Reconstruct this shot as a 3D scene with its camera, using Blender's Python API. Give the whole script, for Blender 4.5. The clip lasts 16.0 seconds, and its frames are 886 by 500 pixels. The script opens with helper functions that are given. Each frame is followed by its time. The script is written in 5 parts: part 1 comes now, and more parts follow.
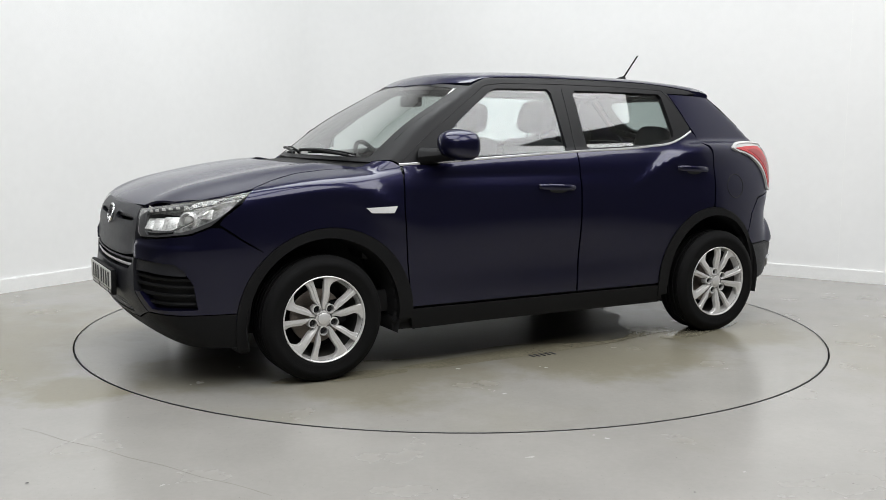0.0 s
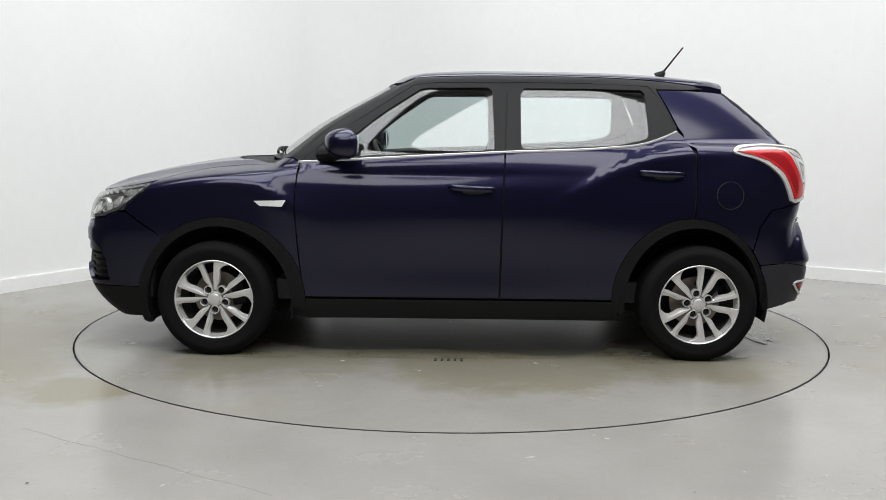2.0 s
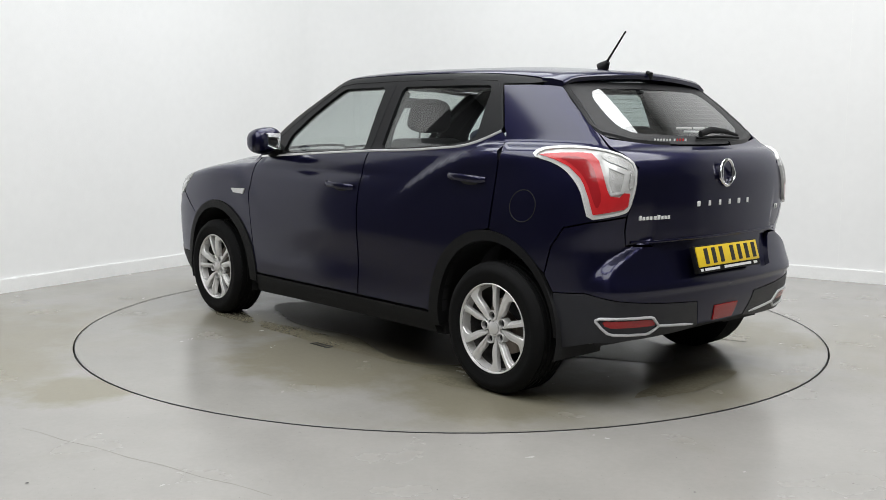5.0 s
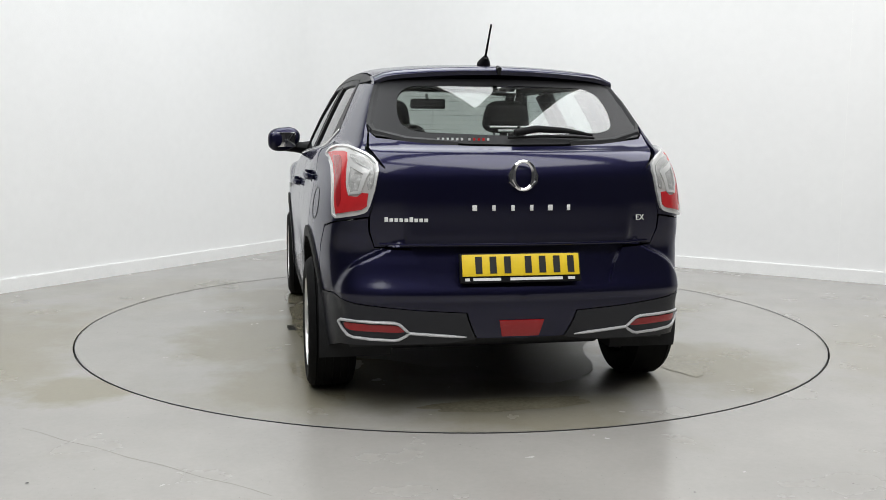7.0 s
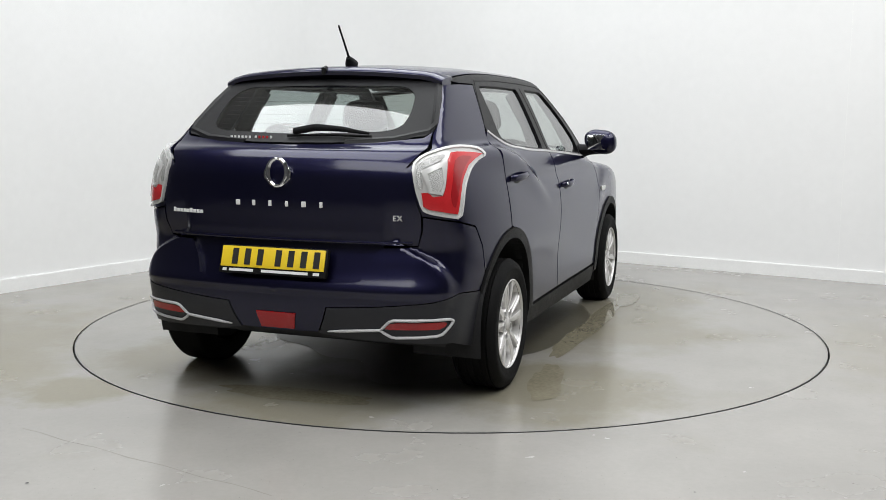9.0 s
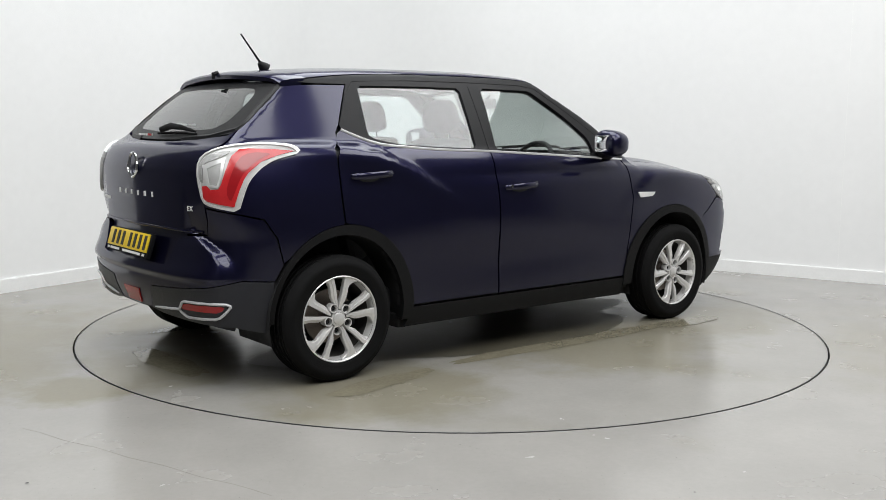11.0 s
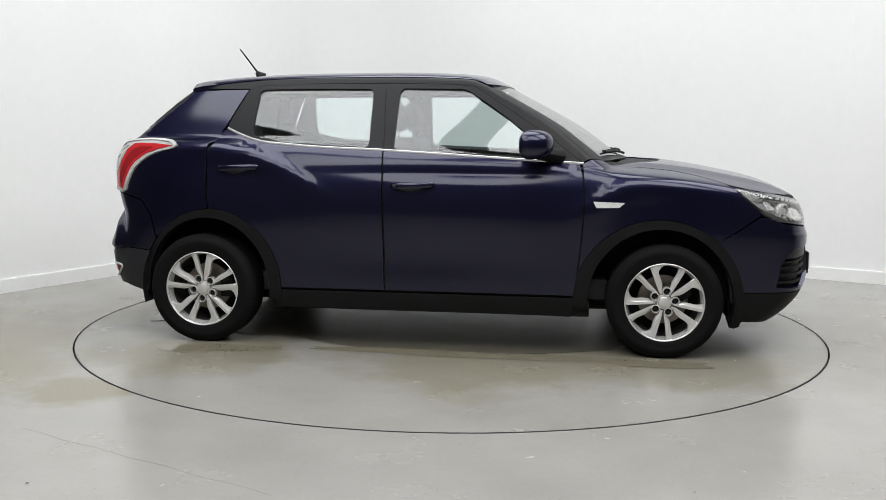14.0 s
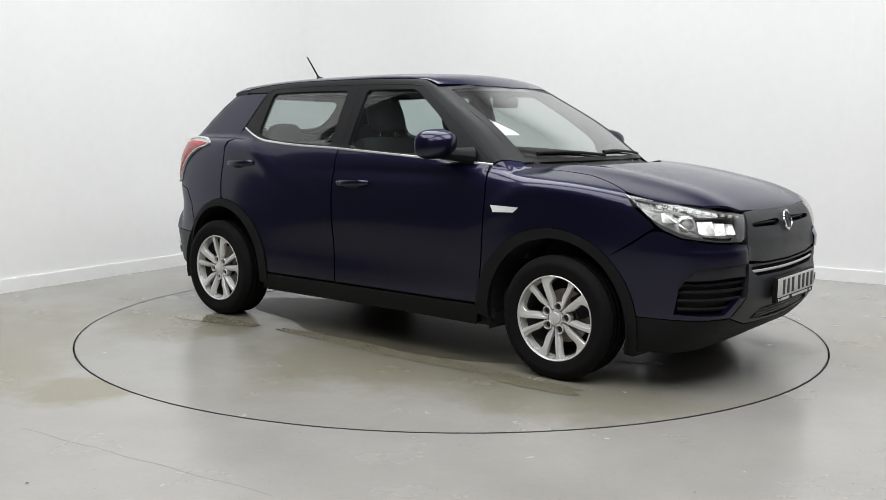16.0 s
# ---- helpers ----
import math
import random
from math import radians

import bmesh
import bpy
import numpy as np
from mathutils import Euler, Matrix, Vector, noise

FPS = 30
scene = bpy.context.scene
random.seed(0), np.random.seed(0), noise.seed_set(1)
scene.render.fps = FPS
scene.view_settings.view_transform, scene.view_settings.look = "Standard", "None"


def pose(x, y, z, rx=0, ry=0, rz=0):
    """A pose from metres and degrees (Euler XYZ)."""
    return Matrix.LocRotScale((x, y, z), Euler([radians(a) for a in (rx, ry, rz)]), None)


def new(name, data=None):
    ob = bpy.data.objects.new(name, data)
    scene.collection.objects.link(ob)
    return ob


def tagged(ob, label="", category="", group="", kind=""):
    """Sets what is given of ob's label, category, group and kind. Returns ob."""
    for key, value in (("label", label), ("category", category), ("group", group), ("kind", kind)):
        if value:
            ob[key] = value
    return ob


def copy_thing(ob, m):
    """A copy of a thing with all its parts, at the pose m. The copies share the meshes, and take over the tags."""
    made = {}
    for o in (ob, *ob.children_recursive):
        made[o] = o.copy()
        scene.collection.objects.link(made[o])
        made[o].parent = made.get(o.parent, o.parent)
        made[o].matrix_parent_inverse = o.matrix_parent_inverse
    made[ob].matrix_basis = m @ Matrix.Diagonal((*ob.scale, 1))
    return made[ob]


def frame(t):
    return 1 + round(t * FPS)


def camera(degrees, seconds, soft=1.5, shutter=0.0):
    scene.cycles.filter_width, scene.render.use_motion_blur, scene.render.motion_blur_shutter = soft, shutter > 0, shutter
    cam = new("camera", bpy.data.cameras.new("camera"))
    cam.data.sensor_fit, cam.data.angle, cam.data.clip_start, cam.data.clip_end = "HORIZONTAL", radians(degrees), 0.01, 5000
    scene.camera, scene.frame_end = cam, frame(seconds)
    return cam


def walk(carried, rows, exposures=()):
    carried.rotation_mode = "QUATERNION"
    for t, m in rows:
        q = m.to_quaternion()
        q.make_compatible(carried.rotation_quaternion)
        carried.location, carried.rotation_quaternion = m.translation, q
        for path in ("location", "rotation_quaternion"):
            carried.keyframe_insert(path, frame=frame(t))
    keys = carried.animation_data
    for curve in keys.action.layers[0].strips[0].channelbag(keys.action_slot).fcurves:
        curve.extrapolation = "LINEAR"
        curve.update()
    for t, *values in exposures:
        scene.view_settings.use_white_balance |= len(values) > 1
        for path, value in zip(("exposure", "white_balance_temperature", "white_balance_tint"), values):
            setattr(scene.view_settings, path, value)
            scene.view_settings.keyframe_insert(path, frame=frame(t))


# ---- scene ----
cam = camera(49.18, 16.0, soft=0.8)
EYE = pose(0, -6.081, 1.2445, 82.707, 0, 0.472) @ pose(0, 0, 0, 0, 0, 0.43)
walk(cam, [(0, EYE), (16, EYE)])

# the turntable's turn (degrees at 0 s, degrees a second) and the car's place on it
TURN, RATE, CAR_AT = 210.036, -15.492, (-0.040, 0.0946)
# small unevenness of the drive, in degrees, at half-second steps
SLIP = {0: -0.12, 0.5: 0.18, 1: -0.33, 1.5: 0.11, 2: 0.01, 2.5: 0.15, 3: -0.21, 5.5: 0.29, 6: -0.04, 6.5: 0.19, 7: -0.19, 7.5: 0.15, 8: -0.14, 8.5: 0.18,
        9: -0.15, 9.5: 0.22, 12: -0.08, 12.5: 0.13, 13: -0.17, 13.5: 0.13, 14: -0.25, 14.5: -0.05, 15: -0.2, 15.5: 0.1, 16: -0.32}

# ---- world and light: a closed studio, lit by ceiling panels ----
world = bpy.data.worlds.new("studio_dark")
scene.world = world
world.use_nodes = True
world.node_tree.nodes["Background"].inputs[0].default_value = (0.6, 0.65, 0.7, 1)
world.node_tree.nodes["Background"].inputs[1].default_value = 0.05
scene.view_settings.exposure = 0.0

# the room: corner, and unit vectors along its two seen walls
CORNER = Vector((-1.11, 4.51, 0))
U = Vector((0.853, -0.522, 0)).normalized()
V = Vector((-U.y, U.x, 0)) * -1
ROOM_U, ROOM_V, ROOM_H = 11.0, 12.0, 4.6


def room(u, v, z=0.0):
    return CORNER + U * u + V * v + Vector((0, 0, z))


LIGHTS = [(2.6, 2.4), (2.6, 6.0), (6.6, 2.4), (6.6, 6.0), (4.6, 9.2)]
WATTS, LAMP_SIZE = (129, 138, 146, 144, 120), (3.4, 2.8)
TINTS = ((0.955, 0.985, 1.0), (0.96, 0.985, 1.0), (0.98, 0.99, 1.0), (0.98, 0.99, 0.995), (0.975, 0.99, 1.0))
for (u, v), watts, tint in zip(LIGHTS, WATTS, TINTS):
    lamp = bpy.data.lights.new("panel_light", "AREA")
    lamp.shape, lamp.size, lamp.size_y, lamp.energy, lamp.color = "RECTANGLE", LAMP_SIZE[0], LAMP_SIZE[1], watts, tint
    ob = new("panel_light", lamp)
    ob.matrix_world = Matrix.Translation(room(u, v, ROOM_H - 0.09)) @ pose(0, 0, 0, 0, 0, math.degrees(math.atan2(U.y, U.x)))


# ---- materials ----
def material(name, color, rough=0.5, metal=0.0, coat=0.0, vary=0.0, scale=8.0, bump_by=0.0, bump_scale=60.0, **extra):
    """A Principled surface with colour variation at two scales and fine relief."""
    m = bpy.data.materials.new(name)
    m.use_nodes = True
    t = m.node_tree
    b = t.nodes["Principled BSDF"]
    b.inputs["Roughness"].default_value, b.inputs["Metallic"].default_value = rough, metal
    b.inputs["Coat Weight"].default_value = coat
    b.inputs["Coat Roughness"].default_value = 0.02
    b.inputs["Base Color"].default_value = (*color, 1)
    for k, v in extra.items():
        b.inputs[k.replace("_", " ")].default_value = v
    c = t.nodes.new("ShaderNodeTexCoord")
    if vary:
        n1, n2 = t.nodes.new("ShaderNodeTexNoise"), t.nodes.new("ShaderNodeTexNoise")
        n1.inputs["Scale"].default_value, n2.inputs["Scale"].default_value = scale, scale * 9
        n1.inputs["Detail"].default_value = 5
        add = t.nodes.new("ShaderNodeMath")
        add.operation = "ADD"
        r = t.nodes.new("ShaderNodeMapRange")
        r.inputs["From Min"].default_value, r.inputs["From Max"].default_value = 0.6, 1.4
        r.inputs["To Min"].default_value, r.inputs["To Max"].default_value = 1 - vary, 1 + vary
        mix = t.nodes.new("ShaderNodeVectorMath")
        mix.operation = "SCALE"
        mix.inputs[0].default_value = color
        for n in (n1, n2):
            t.links.new(c.outputs["Object"], n.inputs["Vector"])
        t.links.new(n1.outputs[0], add.inputs[0])
        t.links.new(n2.outputs[0], add.inputs[1])
        t.links.new(add.outputs[0], r.inputs["Value"])
        t.links.new(r.outputs[0], mix.inputs["Scale"])
        t.links.new(mix.outputs[0], b.inputs["Base Color"])
        rr = t.nodes.new("ShaderNodeMapRange")
        rr.inputs["From Min"].default_value, rr.inputs["From Max"].default_value = 0.6, 1.4
        rr.inputs["To Min"].default_value, rr.inputs["To Max"].default_value = rough * 0.85, min(1, rough * 1.15)
        t.links.new(add.outputs[0], rr.inputs["Value"])
        t.links.new(rr.outputs[0], b.inputs["Roughness"])
    if bump_by:
        n3, bm_ = t.nodes.new("ShaderNodeTexNoise"), t.nodes.new("ShaderNodeBump")
        n3.inputs["Scale"].default_value, n3.inputs["Detail"].default_value = bump_scale, 4
        bm_.inputs["Strength"].default_value, bm_.inputs["Distance"].default_value = bump_by, 0.01
        t.links.new(c.outputs["Object"], n3.inputs["Vector"])
        t.links.new(n3.outputs[0], bm_.inputs["Height"])
        t.links.new(bm_.outputs[0], b.inputs["Normal"])
    return m


def glass(name, tint, gloss=0.0, least=0.08):
    """A thin pane: see-through, with mirror gloss by Fresnel."""
    m = bpy.data.materials.new(name)
    m.use_nodes = True
    t = m.node_tree
    t.nodes.remove(t.nodes["Principled BSDF"])
    out = t.nodes["Material Output"]
    mix, clear, shine, f = (t.nodes.new("ShaderNode" + k) for k in ("MixShader", "BsdfTransparent", "BsdfGlossy", "LayerWeight"))
    clear.inputs[0].default_value = (*tint, 1)
    shine.inputs["Roughness"].default_value = gloss
    f.inputs[0].default_value = 0.5
    rise = t.nodes.new("ShaderNodeMath")
    rise.operation, rise.inputs[1].default_value = "POWER", 3.2
    span = t.nodes.new("ShaderNodeMapRange")
    span.inputs["To Min"].default_value, span.inputs["To Max"].default_value = least, 0.95
    t.links.new(f.outputs["Facing"], rise.inputs[0])
    t.links.new(rise.outputs[0], span.inputs["Value"])
    t.links.new(span.outputs[0], mix.inputs[0])
    t.links.new(clear.outputs[0], mix.inputs[1])
    t.links.new(shine.outputs[0], mix.inputs[2])
    t.links.new(mix.outputs[0], out.inputs[0])
    return m


def resin(name, base, stain, amount, spots=()):
    """Glossy grey floor paint with brownish wet-looking stains and scuffs."""
    m = material(name, base, 0.3)
    t = m.node_tree
    b = t.nodes["Principled BSDF"]
    c = t.nodes.new("ShaderNodeTexCoord")

    def noise_node(scale, detail, rough=0.55):
        n = t.nodes.new("ShaderNodeTexNoise")
        n.inputs["Scale"].default_value, n.inputs["Detail"].default_value, n.inputs["Roughness"].default_value = scale, detail, rough
        t.links.new(c.outputs["Object"], n.inputs["Vector"])
        return n.outputs[0]

    def ramp(value, lo, hi, a, z):
        r = t.nodes.new("ShaderNodeMapRange")
        r.inputs["From Min"].default_value, r.inputs["From Max"].default_value = lo, hi
        r.inputs["To Min"].default_value, r.inputs["To Max"].default_value = a, z
        t.links.new(value, r.inputs["Value"])
        return r.outputs[0]

    def mixed(fac, a, z):
        n = t.nodes.new("ShaderNodeMix")
        n.data_type = "RGBA"
        t.links.new(fac, n.inputs["Factor"])
        for side, v in ((6, a), (7, z)):
            if isinstance(v, tuple):
                n.inputs[side].default_value = (*v, 1)
            else:
                t.links.new(v, n.inputs[side])
        return n.outputs[2]

    patches = ramp(noise_node(0.55, 6), 0.52, 0.66, 0, amount)
    fine = ramp(noise_node(38, 6, 0.7), 0.35, 0.65, 0, 1)
    broad = ramp(noise_node(1.7, 4), 0.35, 0.65, 0, 1)
    grey = mixed(broad, tuple(v * 0.94 for v in base), tuple(v * 1.05 for v in base))
    worn = mixed(patches, grey, stain)
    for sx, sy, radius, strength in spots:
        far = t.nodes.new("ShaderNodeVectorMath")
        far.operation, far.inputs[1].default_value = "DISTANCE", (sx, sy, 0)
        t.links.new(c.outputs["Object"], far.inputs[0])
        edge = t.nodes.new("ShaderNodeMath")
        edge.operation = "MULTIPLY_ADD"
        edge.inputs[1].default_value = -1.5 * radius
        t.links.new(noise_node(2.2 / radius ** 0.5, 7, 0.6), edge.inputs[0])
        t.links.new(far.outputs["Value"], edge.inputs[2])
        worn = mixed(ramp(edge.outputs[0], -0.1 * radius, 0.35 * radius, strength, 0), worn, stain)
    specks = ramp(noise_node(90, 2), 0.71, 0.74, 0, 0.6)
    spotted = mixed(specks, worn, tuple(v * 0.45 for v in base))
    fleck = t.nodes.new("ShaderNodeMix")
    fleck.data_type, fleck.blend_type = "RGBA", "MULTIPLY"
    fleck.inputs["Factor"].default_value = 0.05
    t.links.new(spotted, fleck.inputs[6])
    t.links.new(fine, fleck.inputs[7])
    t.links.new(fleck.outputs[2], b.inputs["Base Color"])
    t.links.new(ramp(noise_node(2.3, 7), 0.3, 0.7, 0.16, 0.30), b.inputs["Roughness"])
    bu = t.nodes.new("ShaderNodeBump")
    bu.inputs["Strength"].default_value, bu.inputs["Distance"].default_value = 0.05, 0.004
    t.links.new(noise_node(14, 5), bu.inputs["Height"])
    t.links.new(bu.outputs[0], b.inputs["Normal"])
    return m


PAINT = material("navy_paint", (0.0098, 0.0094, 0.0320), 0.38, 0.80, 0.88, 0.20, 220, Coat_IOR=1.5, Specular_IOR_Level=0.1, Specular_Tint=(0.35, 0.35, 0.50, 1))
PAINT.node_tree.nodes["Principled BSDF"].inputs["Coat Roughness"].default_value = 0.11
PLASTIC = material("black_plastic", (0.0075, 0.0075, 0.008), 0.55, 0, 0, 0.15, 30, 0.12, 900, Specular_IOR_Level=0.16)
GRILLE = material("grille_plastic", (0.021, 0.0215, 0.026), 0.42, 0, 0, 0.12, 30, 0.1, 700, Specular_IOR_Level=0.35)
PILLAR = material("pillar_black", (0.006, 0.006, 0.007), 0.44, 0, 0, 0.15, 40, Specular_IOR_Level=0.22)
DARK = material("shell_black", (0.008, 0.008, 0.009), 0.8, 0, 0, 0.15, 20)
RUBBER = material("tyre_rubber", (0.006, 0.006, 0.0062), 0.75, 0, 0, 0.25, 14, 0.15, 260, Specular_IOR_Level=0.12)
ALLOY = material("alloy_silver", (0.74, 0.73, 0.72), 0.34, 0.45, 0.35, 0.07, 12, 0.03, 500)
# alloy darkened to paint the shade between the spokes
WELL = material("alloy_inner_shade", (0.10, 0.095, 0.09), 0.5, 0.6, 0, 0.3, 12)
DISC = material("brake_steel", (0.30, 0.26, 0.23), 0.38, 0.9, 0, 0.2, 25)
CHROME = material("chrome", (0.85, 0.85, 0.86), 0.08, 1.0, 0, 0.03, 30)
SATIN = material("satin_silver", (0.62, 0.62, 0.63), 0.42, 0.4, 0, 0.04, 40)
BRIGHT = material("bright_moulding", (0.86, 0.86, 0.86), 0.22, 0.55, 0, 0.03, 30)
RED = material("red_lens", (0.50, 0.020, 0.024), 0.2, 0, 0.4, 0.1, 40)
DARKRED = material("dark_red_reflector", (0.36, 0.008, 0.010), 0.25, 0, 0.25, 0.12, 60)
MILK = material("clear_lens", (0.50, 0.50, 0.49), 0.2, 0, 0.8, 0.06, 60)
REFLECT = material("reflector_silver", (0.80, 0.80, 0.80), 0.28, 0.4, 0, 0.08, 50)
LAMPRIM = material("lamp_rim_clear", (0.62, 0.62, 0.61), 0.25, 0.2, 0.5, 0.06, 50)
DEEPRED = material("deep_red_lens", (0.30, 0.010, 0.014), 0.15, 0, 0.5, 0.1, 40)
RIBBED = material("ribbed_clear_lens", (0.42, 0.42, 0.41), 0.22, 0.35, 0.5, 0.35, 220, 0.5, 330)
LAMPBLACK = material("lamp_housing", (0.10, 0.10, 0.105), 0.35, 0.2, 0, 0.1, 50)
YELLOW = material("plate_yellow", (0.78, 0.55, 0.02), 0.42, 0, 0, 0.05, 20)
WHITEPLATE = material("plate_white", (0.62, 0.62, 0.60), 0.42, 0, 0, 0.05, 20)
INK = material("plate_ink", (0.012, 0.012, 0.012), 0.5, vary=0.1)
LIGHTINK = material("white_ink", (0.75, 0.75, 0.74), 0.5, vary=0.05)
FABRIC = material("seat_fabric", (0.040, 0.040, 0.043), 0.9, 0, 0, 0.2, 60, 0.3, 900)
TRIM = material("dash_plastic", (0.03, 0.03, 0.032), 0.6, 0, 0, 0.12, 50, 0.2, 700)
LINER = material("roof_lining", (0.42, 0.41, 0.39), 0.95, 0, 0, 0.05, 60, 0.2, 800)
GLASS = glass("car_glass", (0.76, 0.83, 0.82), 0.0, 0.10)
REARGLASS = glass("rear_glass", (0.62, 0.68, 0.66), 0.0, 0.10)
SCREEN = glass("windscreen_glass", (0.86, 0.90, 0.87), 0.0, 0.24)
LENS = glass("lamp_glass", (0.93, 0.93, 0.92))
MIRROR = material("mirror_glass", (0.8, 0.8, 0.82), 0.02, 1.0)
WALL = material("wall_paint", (0.80, 0.80, 0.795), 0.75, 0, 0, 0.02, 1.5, 0.06, 120)
# for added walls out of view, dark only for the car's reflections
WALLDARK = material("unseen_dark_wall", (0.06, 0.06, 0.062), 0.8, 0, 0, 0.05, 1.5, 0.06, 120)
SKIRT = material("skirting_gloss", (0.82, 0.82, 0.81), 0.4, 0, 0, 0.03, 6)
CEIL = material("ceiling_paint", (0.45, 0.45, 0.45), 0.85, 0, 0, 0.03, 2)
FLOOR = resin("floor_resin", (0.302, 0.291, 0.272), (0.225, 0.205, 0.145), 0.4, ((-3.2, -0.7, 1.3, 0.75), (-2.7, -1.5, 0.8, 0.6), (-1.75, -1.66, 0.30, 0.9), (-2.0, 0.9, 0.7, 0.3), (2.6, -1.6, 0.6, 0.2)))
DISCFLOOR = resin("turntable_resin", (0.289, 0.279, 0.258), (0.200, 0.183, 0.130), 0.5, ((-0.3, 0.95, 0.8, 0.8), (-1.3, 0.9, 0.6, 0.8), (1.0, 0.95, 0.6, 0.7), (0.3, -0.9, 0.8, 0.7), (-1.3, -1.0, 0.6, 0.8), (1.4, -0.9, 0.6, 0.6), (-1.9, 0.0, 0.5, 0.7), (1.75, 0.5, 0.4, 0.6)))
STEEL = material("edge_steel", (0.25, 0.25, 0.25), 0.45, 0.9, 0, 0.25, 20)
STAIN = material("old_stain", (0.245, 0.232, 0.185), 0.24, 0, 0, 0.12, 3)
# dirt below the car, coloured darker to paint its shade too
DIRTSHADE = material("dirt_and_car_shade", (0.075, 0.068, 0.048), 0.40, 0, 0, 0.3, 5)
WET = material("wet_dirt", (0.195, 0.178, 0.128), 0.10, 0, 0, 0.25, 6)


# ---- mesh helpers ----
def link(name, verts, faces, mat, parent=None, label="", smooth=None, mats=None):
    me = bpy.data.meshes.new(name)
    me.from_pydata([tuple(v) for v in verts], [], [tuple(f) for f in faces])
    me.materials.append(mat)
    me.update()
    if smooth is None:
        me.polygons.foreach_set("use_smooth", [True] * len(me.polygons))
    else:
        me.polygons.foreach_set("use_smooth", list(smooth))
    me.update()
    ob = new(name, me)
    ob.parent = parent
    return tagged(ob, label)


def part(name, bm, mat, parent, label="", smooth=True, angle=35):
    me = bpy.data.meshes.new(name)
    bmesh.ops.recalc_face_normals(bm, faces=bm.faces)
    for e in bm.edges:
        if len(e.link_faces) == 2 and e.calc_face_angle(0) > radians(angle):
            e.smooth = False
    for f in bm.faces:
        f.smooth = smooth
    bm.to_mesh(me)
    bm.free()
    me.materials.append(mat)
    ob = new(name, me)
    ob.parent = parent
    return tagged(ob, label)


def thing(name, label, category, group="", kind=""):
    return tagged(new(name), label, category, group, kind)


def box(bm, x0, x1, y0, y1, z0, z1, bevel=0.0, m=None, seg=2):
    r = bmesh.ops.create_cube(bm, size=1.0)
    vs = r["verts"]
    for v in vs:
        v.co = Vector(((x0 + x1) / 2 + v.co.x * (x1 - x0), (y0 + y1) / 2 + v.co.y * (y1 - y0), (z0 + z1) / 2 + v.co.z * (z1 - z0)))
    if bevel:
        es = list({e for v in vs for e in v.link_edges})
        out = bmesh.ops.bevel(bm, geom=es, offset=bevel, segments=seg, affect="EDGES", profile=0.6)
        vs = list({v for f in out["faces"] for v in f.verts} | {v for v in vs if v.is_valid})
    if m is not None:
        bmesh.ops.transform(bm, matrix=m, verts=vs)
    return vs


def lathe(profile, n=64, axis="y"):
    """Rings of (radius, offset along the axis), turned once round."""
    bm = bmesh.new()
    rings = []
    for r, o in profile:
        ring = []
        for i in range(n):
            a = 2 * math.pi * i / n
            ring.append(bm.verts.new((r * math.cos(a), o, r * math.sin(a)) if axis == "y" else (r * math.cos(a), r * math.sin(a), o)))
        rings.append(ring)
    for a, b in zip(rings, rings[1:]):
        for i in range(n):
            bm.faces.new((a[i], a[(i + 1) % n], b[(i + 1) % n], b[i]))
    return bm


def tube(points, radius, sides=8, flat=1.0):
    """A bar of round or flattened section along points, with closed ends."""
    bm = bmesh.new()
    pts = [Vector(p) for p in points]
    rings = []
    for i, p in enumerate(pts):
        d = (pts[min(i + 1, len(pts) - 1)] - pts[max(i - 1, 0)]).normalized()
        s = d.cross(Vector((0, 0, 1)))
        s = s.normalized() if s.length > 1e-4 else Vector((1, 0, 0))
        up = s.cross(d)
        r = radius[i] if isinstance(radius, (list, tuple)) else radius
        rings.append([bm.verts.new(p + s * (r * flat * math.cos(2 * math.pi * k / sides)) + up * (r * math.sin(2 * math.pi * k / sides))) for k in range(sides)])
    for a, b in zip(rings, rings[1:]):
        for k in range(sides):
            bm.faces.new((a[k], a[(k + 1) % sides], b[(k + 1) % sides], b[k]))
    bm.faces.new(rings[0])
    bm.faces.new(rings[-1])
    return bm


# ---- the car's outer skin: x ahead, y to its left, z up; |y| is used, so both sides are alike ----
def knots(v, xs, zs):
    """Smooth curve through a few knots (cubic, tangents from neighbours)."""
    xs, zs = np.asarray(xs, float), np.asarray(zs, float)
    m = np.gradient(zs, xs)
    v = np.clip(v, xs[0], xs[-1])
    i = np.clip(np.searchsorted(xs, v) - 1, 0, len(xs) - 2)
    h = xs[i + 1] - xs[i]
    t = (v - xs[i]) / h
    return ((1 + 2 * t) * (1 - t) ** 2 * zs[i] + t * (1 - t) ** 2 * h * m[i]
            + t * t * (3 - 2 * t) * zs[i + 1] + t * t * (t - 1) * h * m[i + 1])


def smax(a, b, k):
    return 0.5 * (a + b + np.sqrt((a - b) ** 2 + k * k))


def bump(v, c, w):
    return np.exp(-((v - c) / w) ** 2)


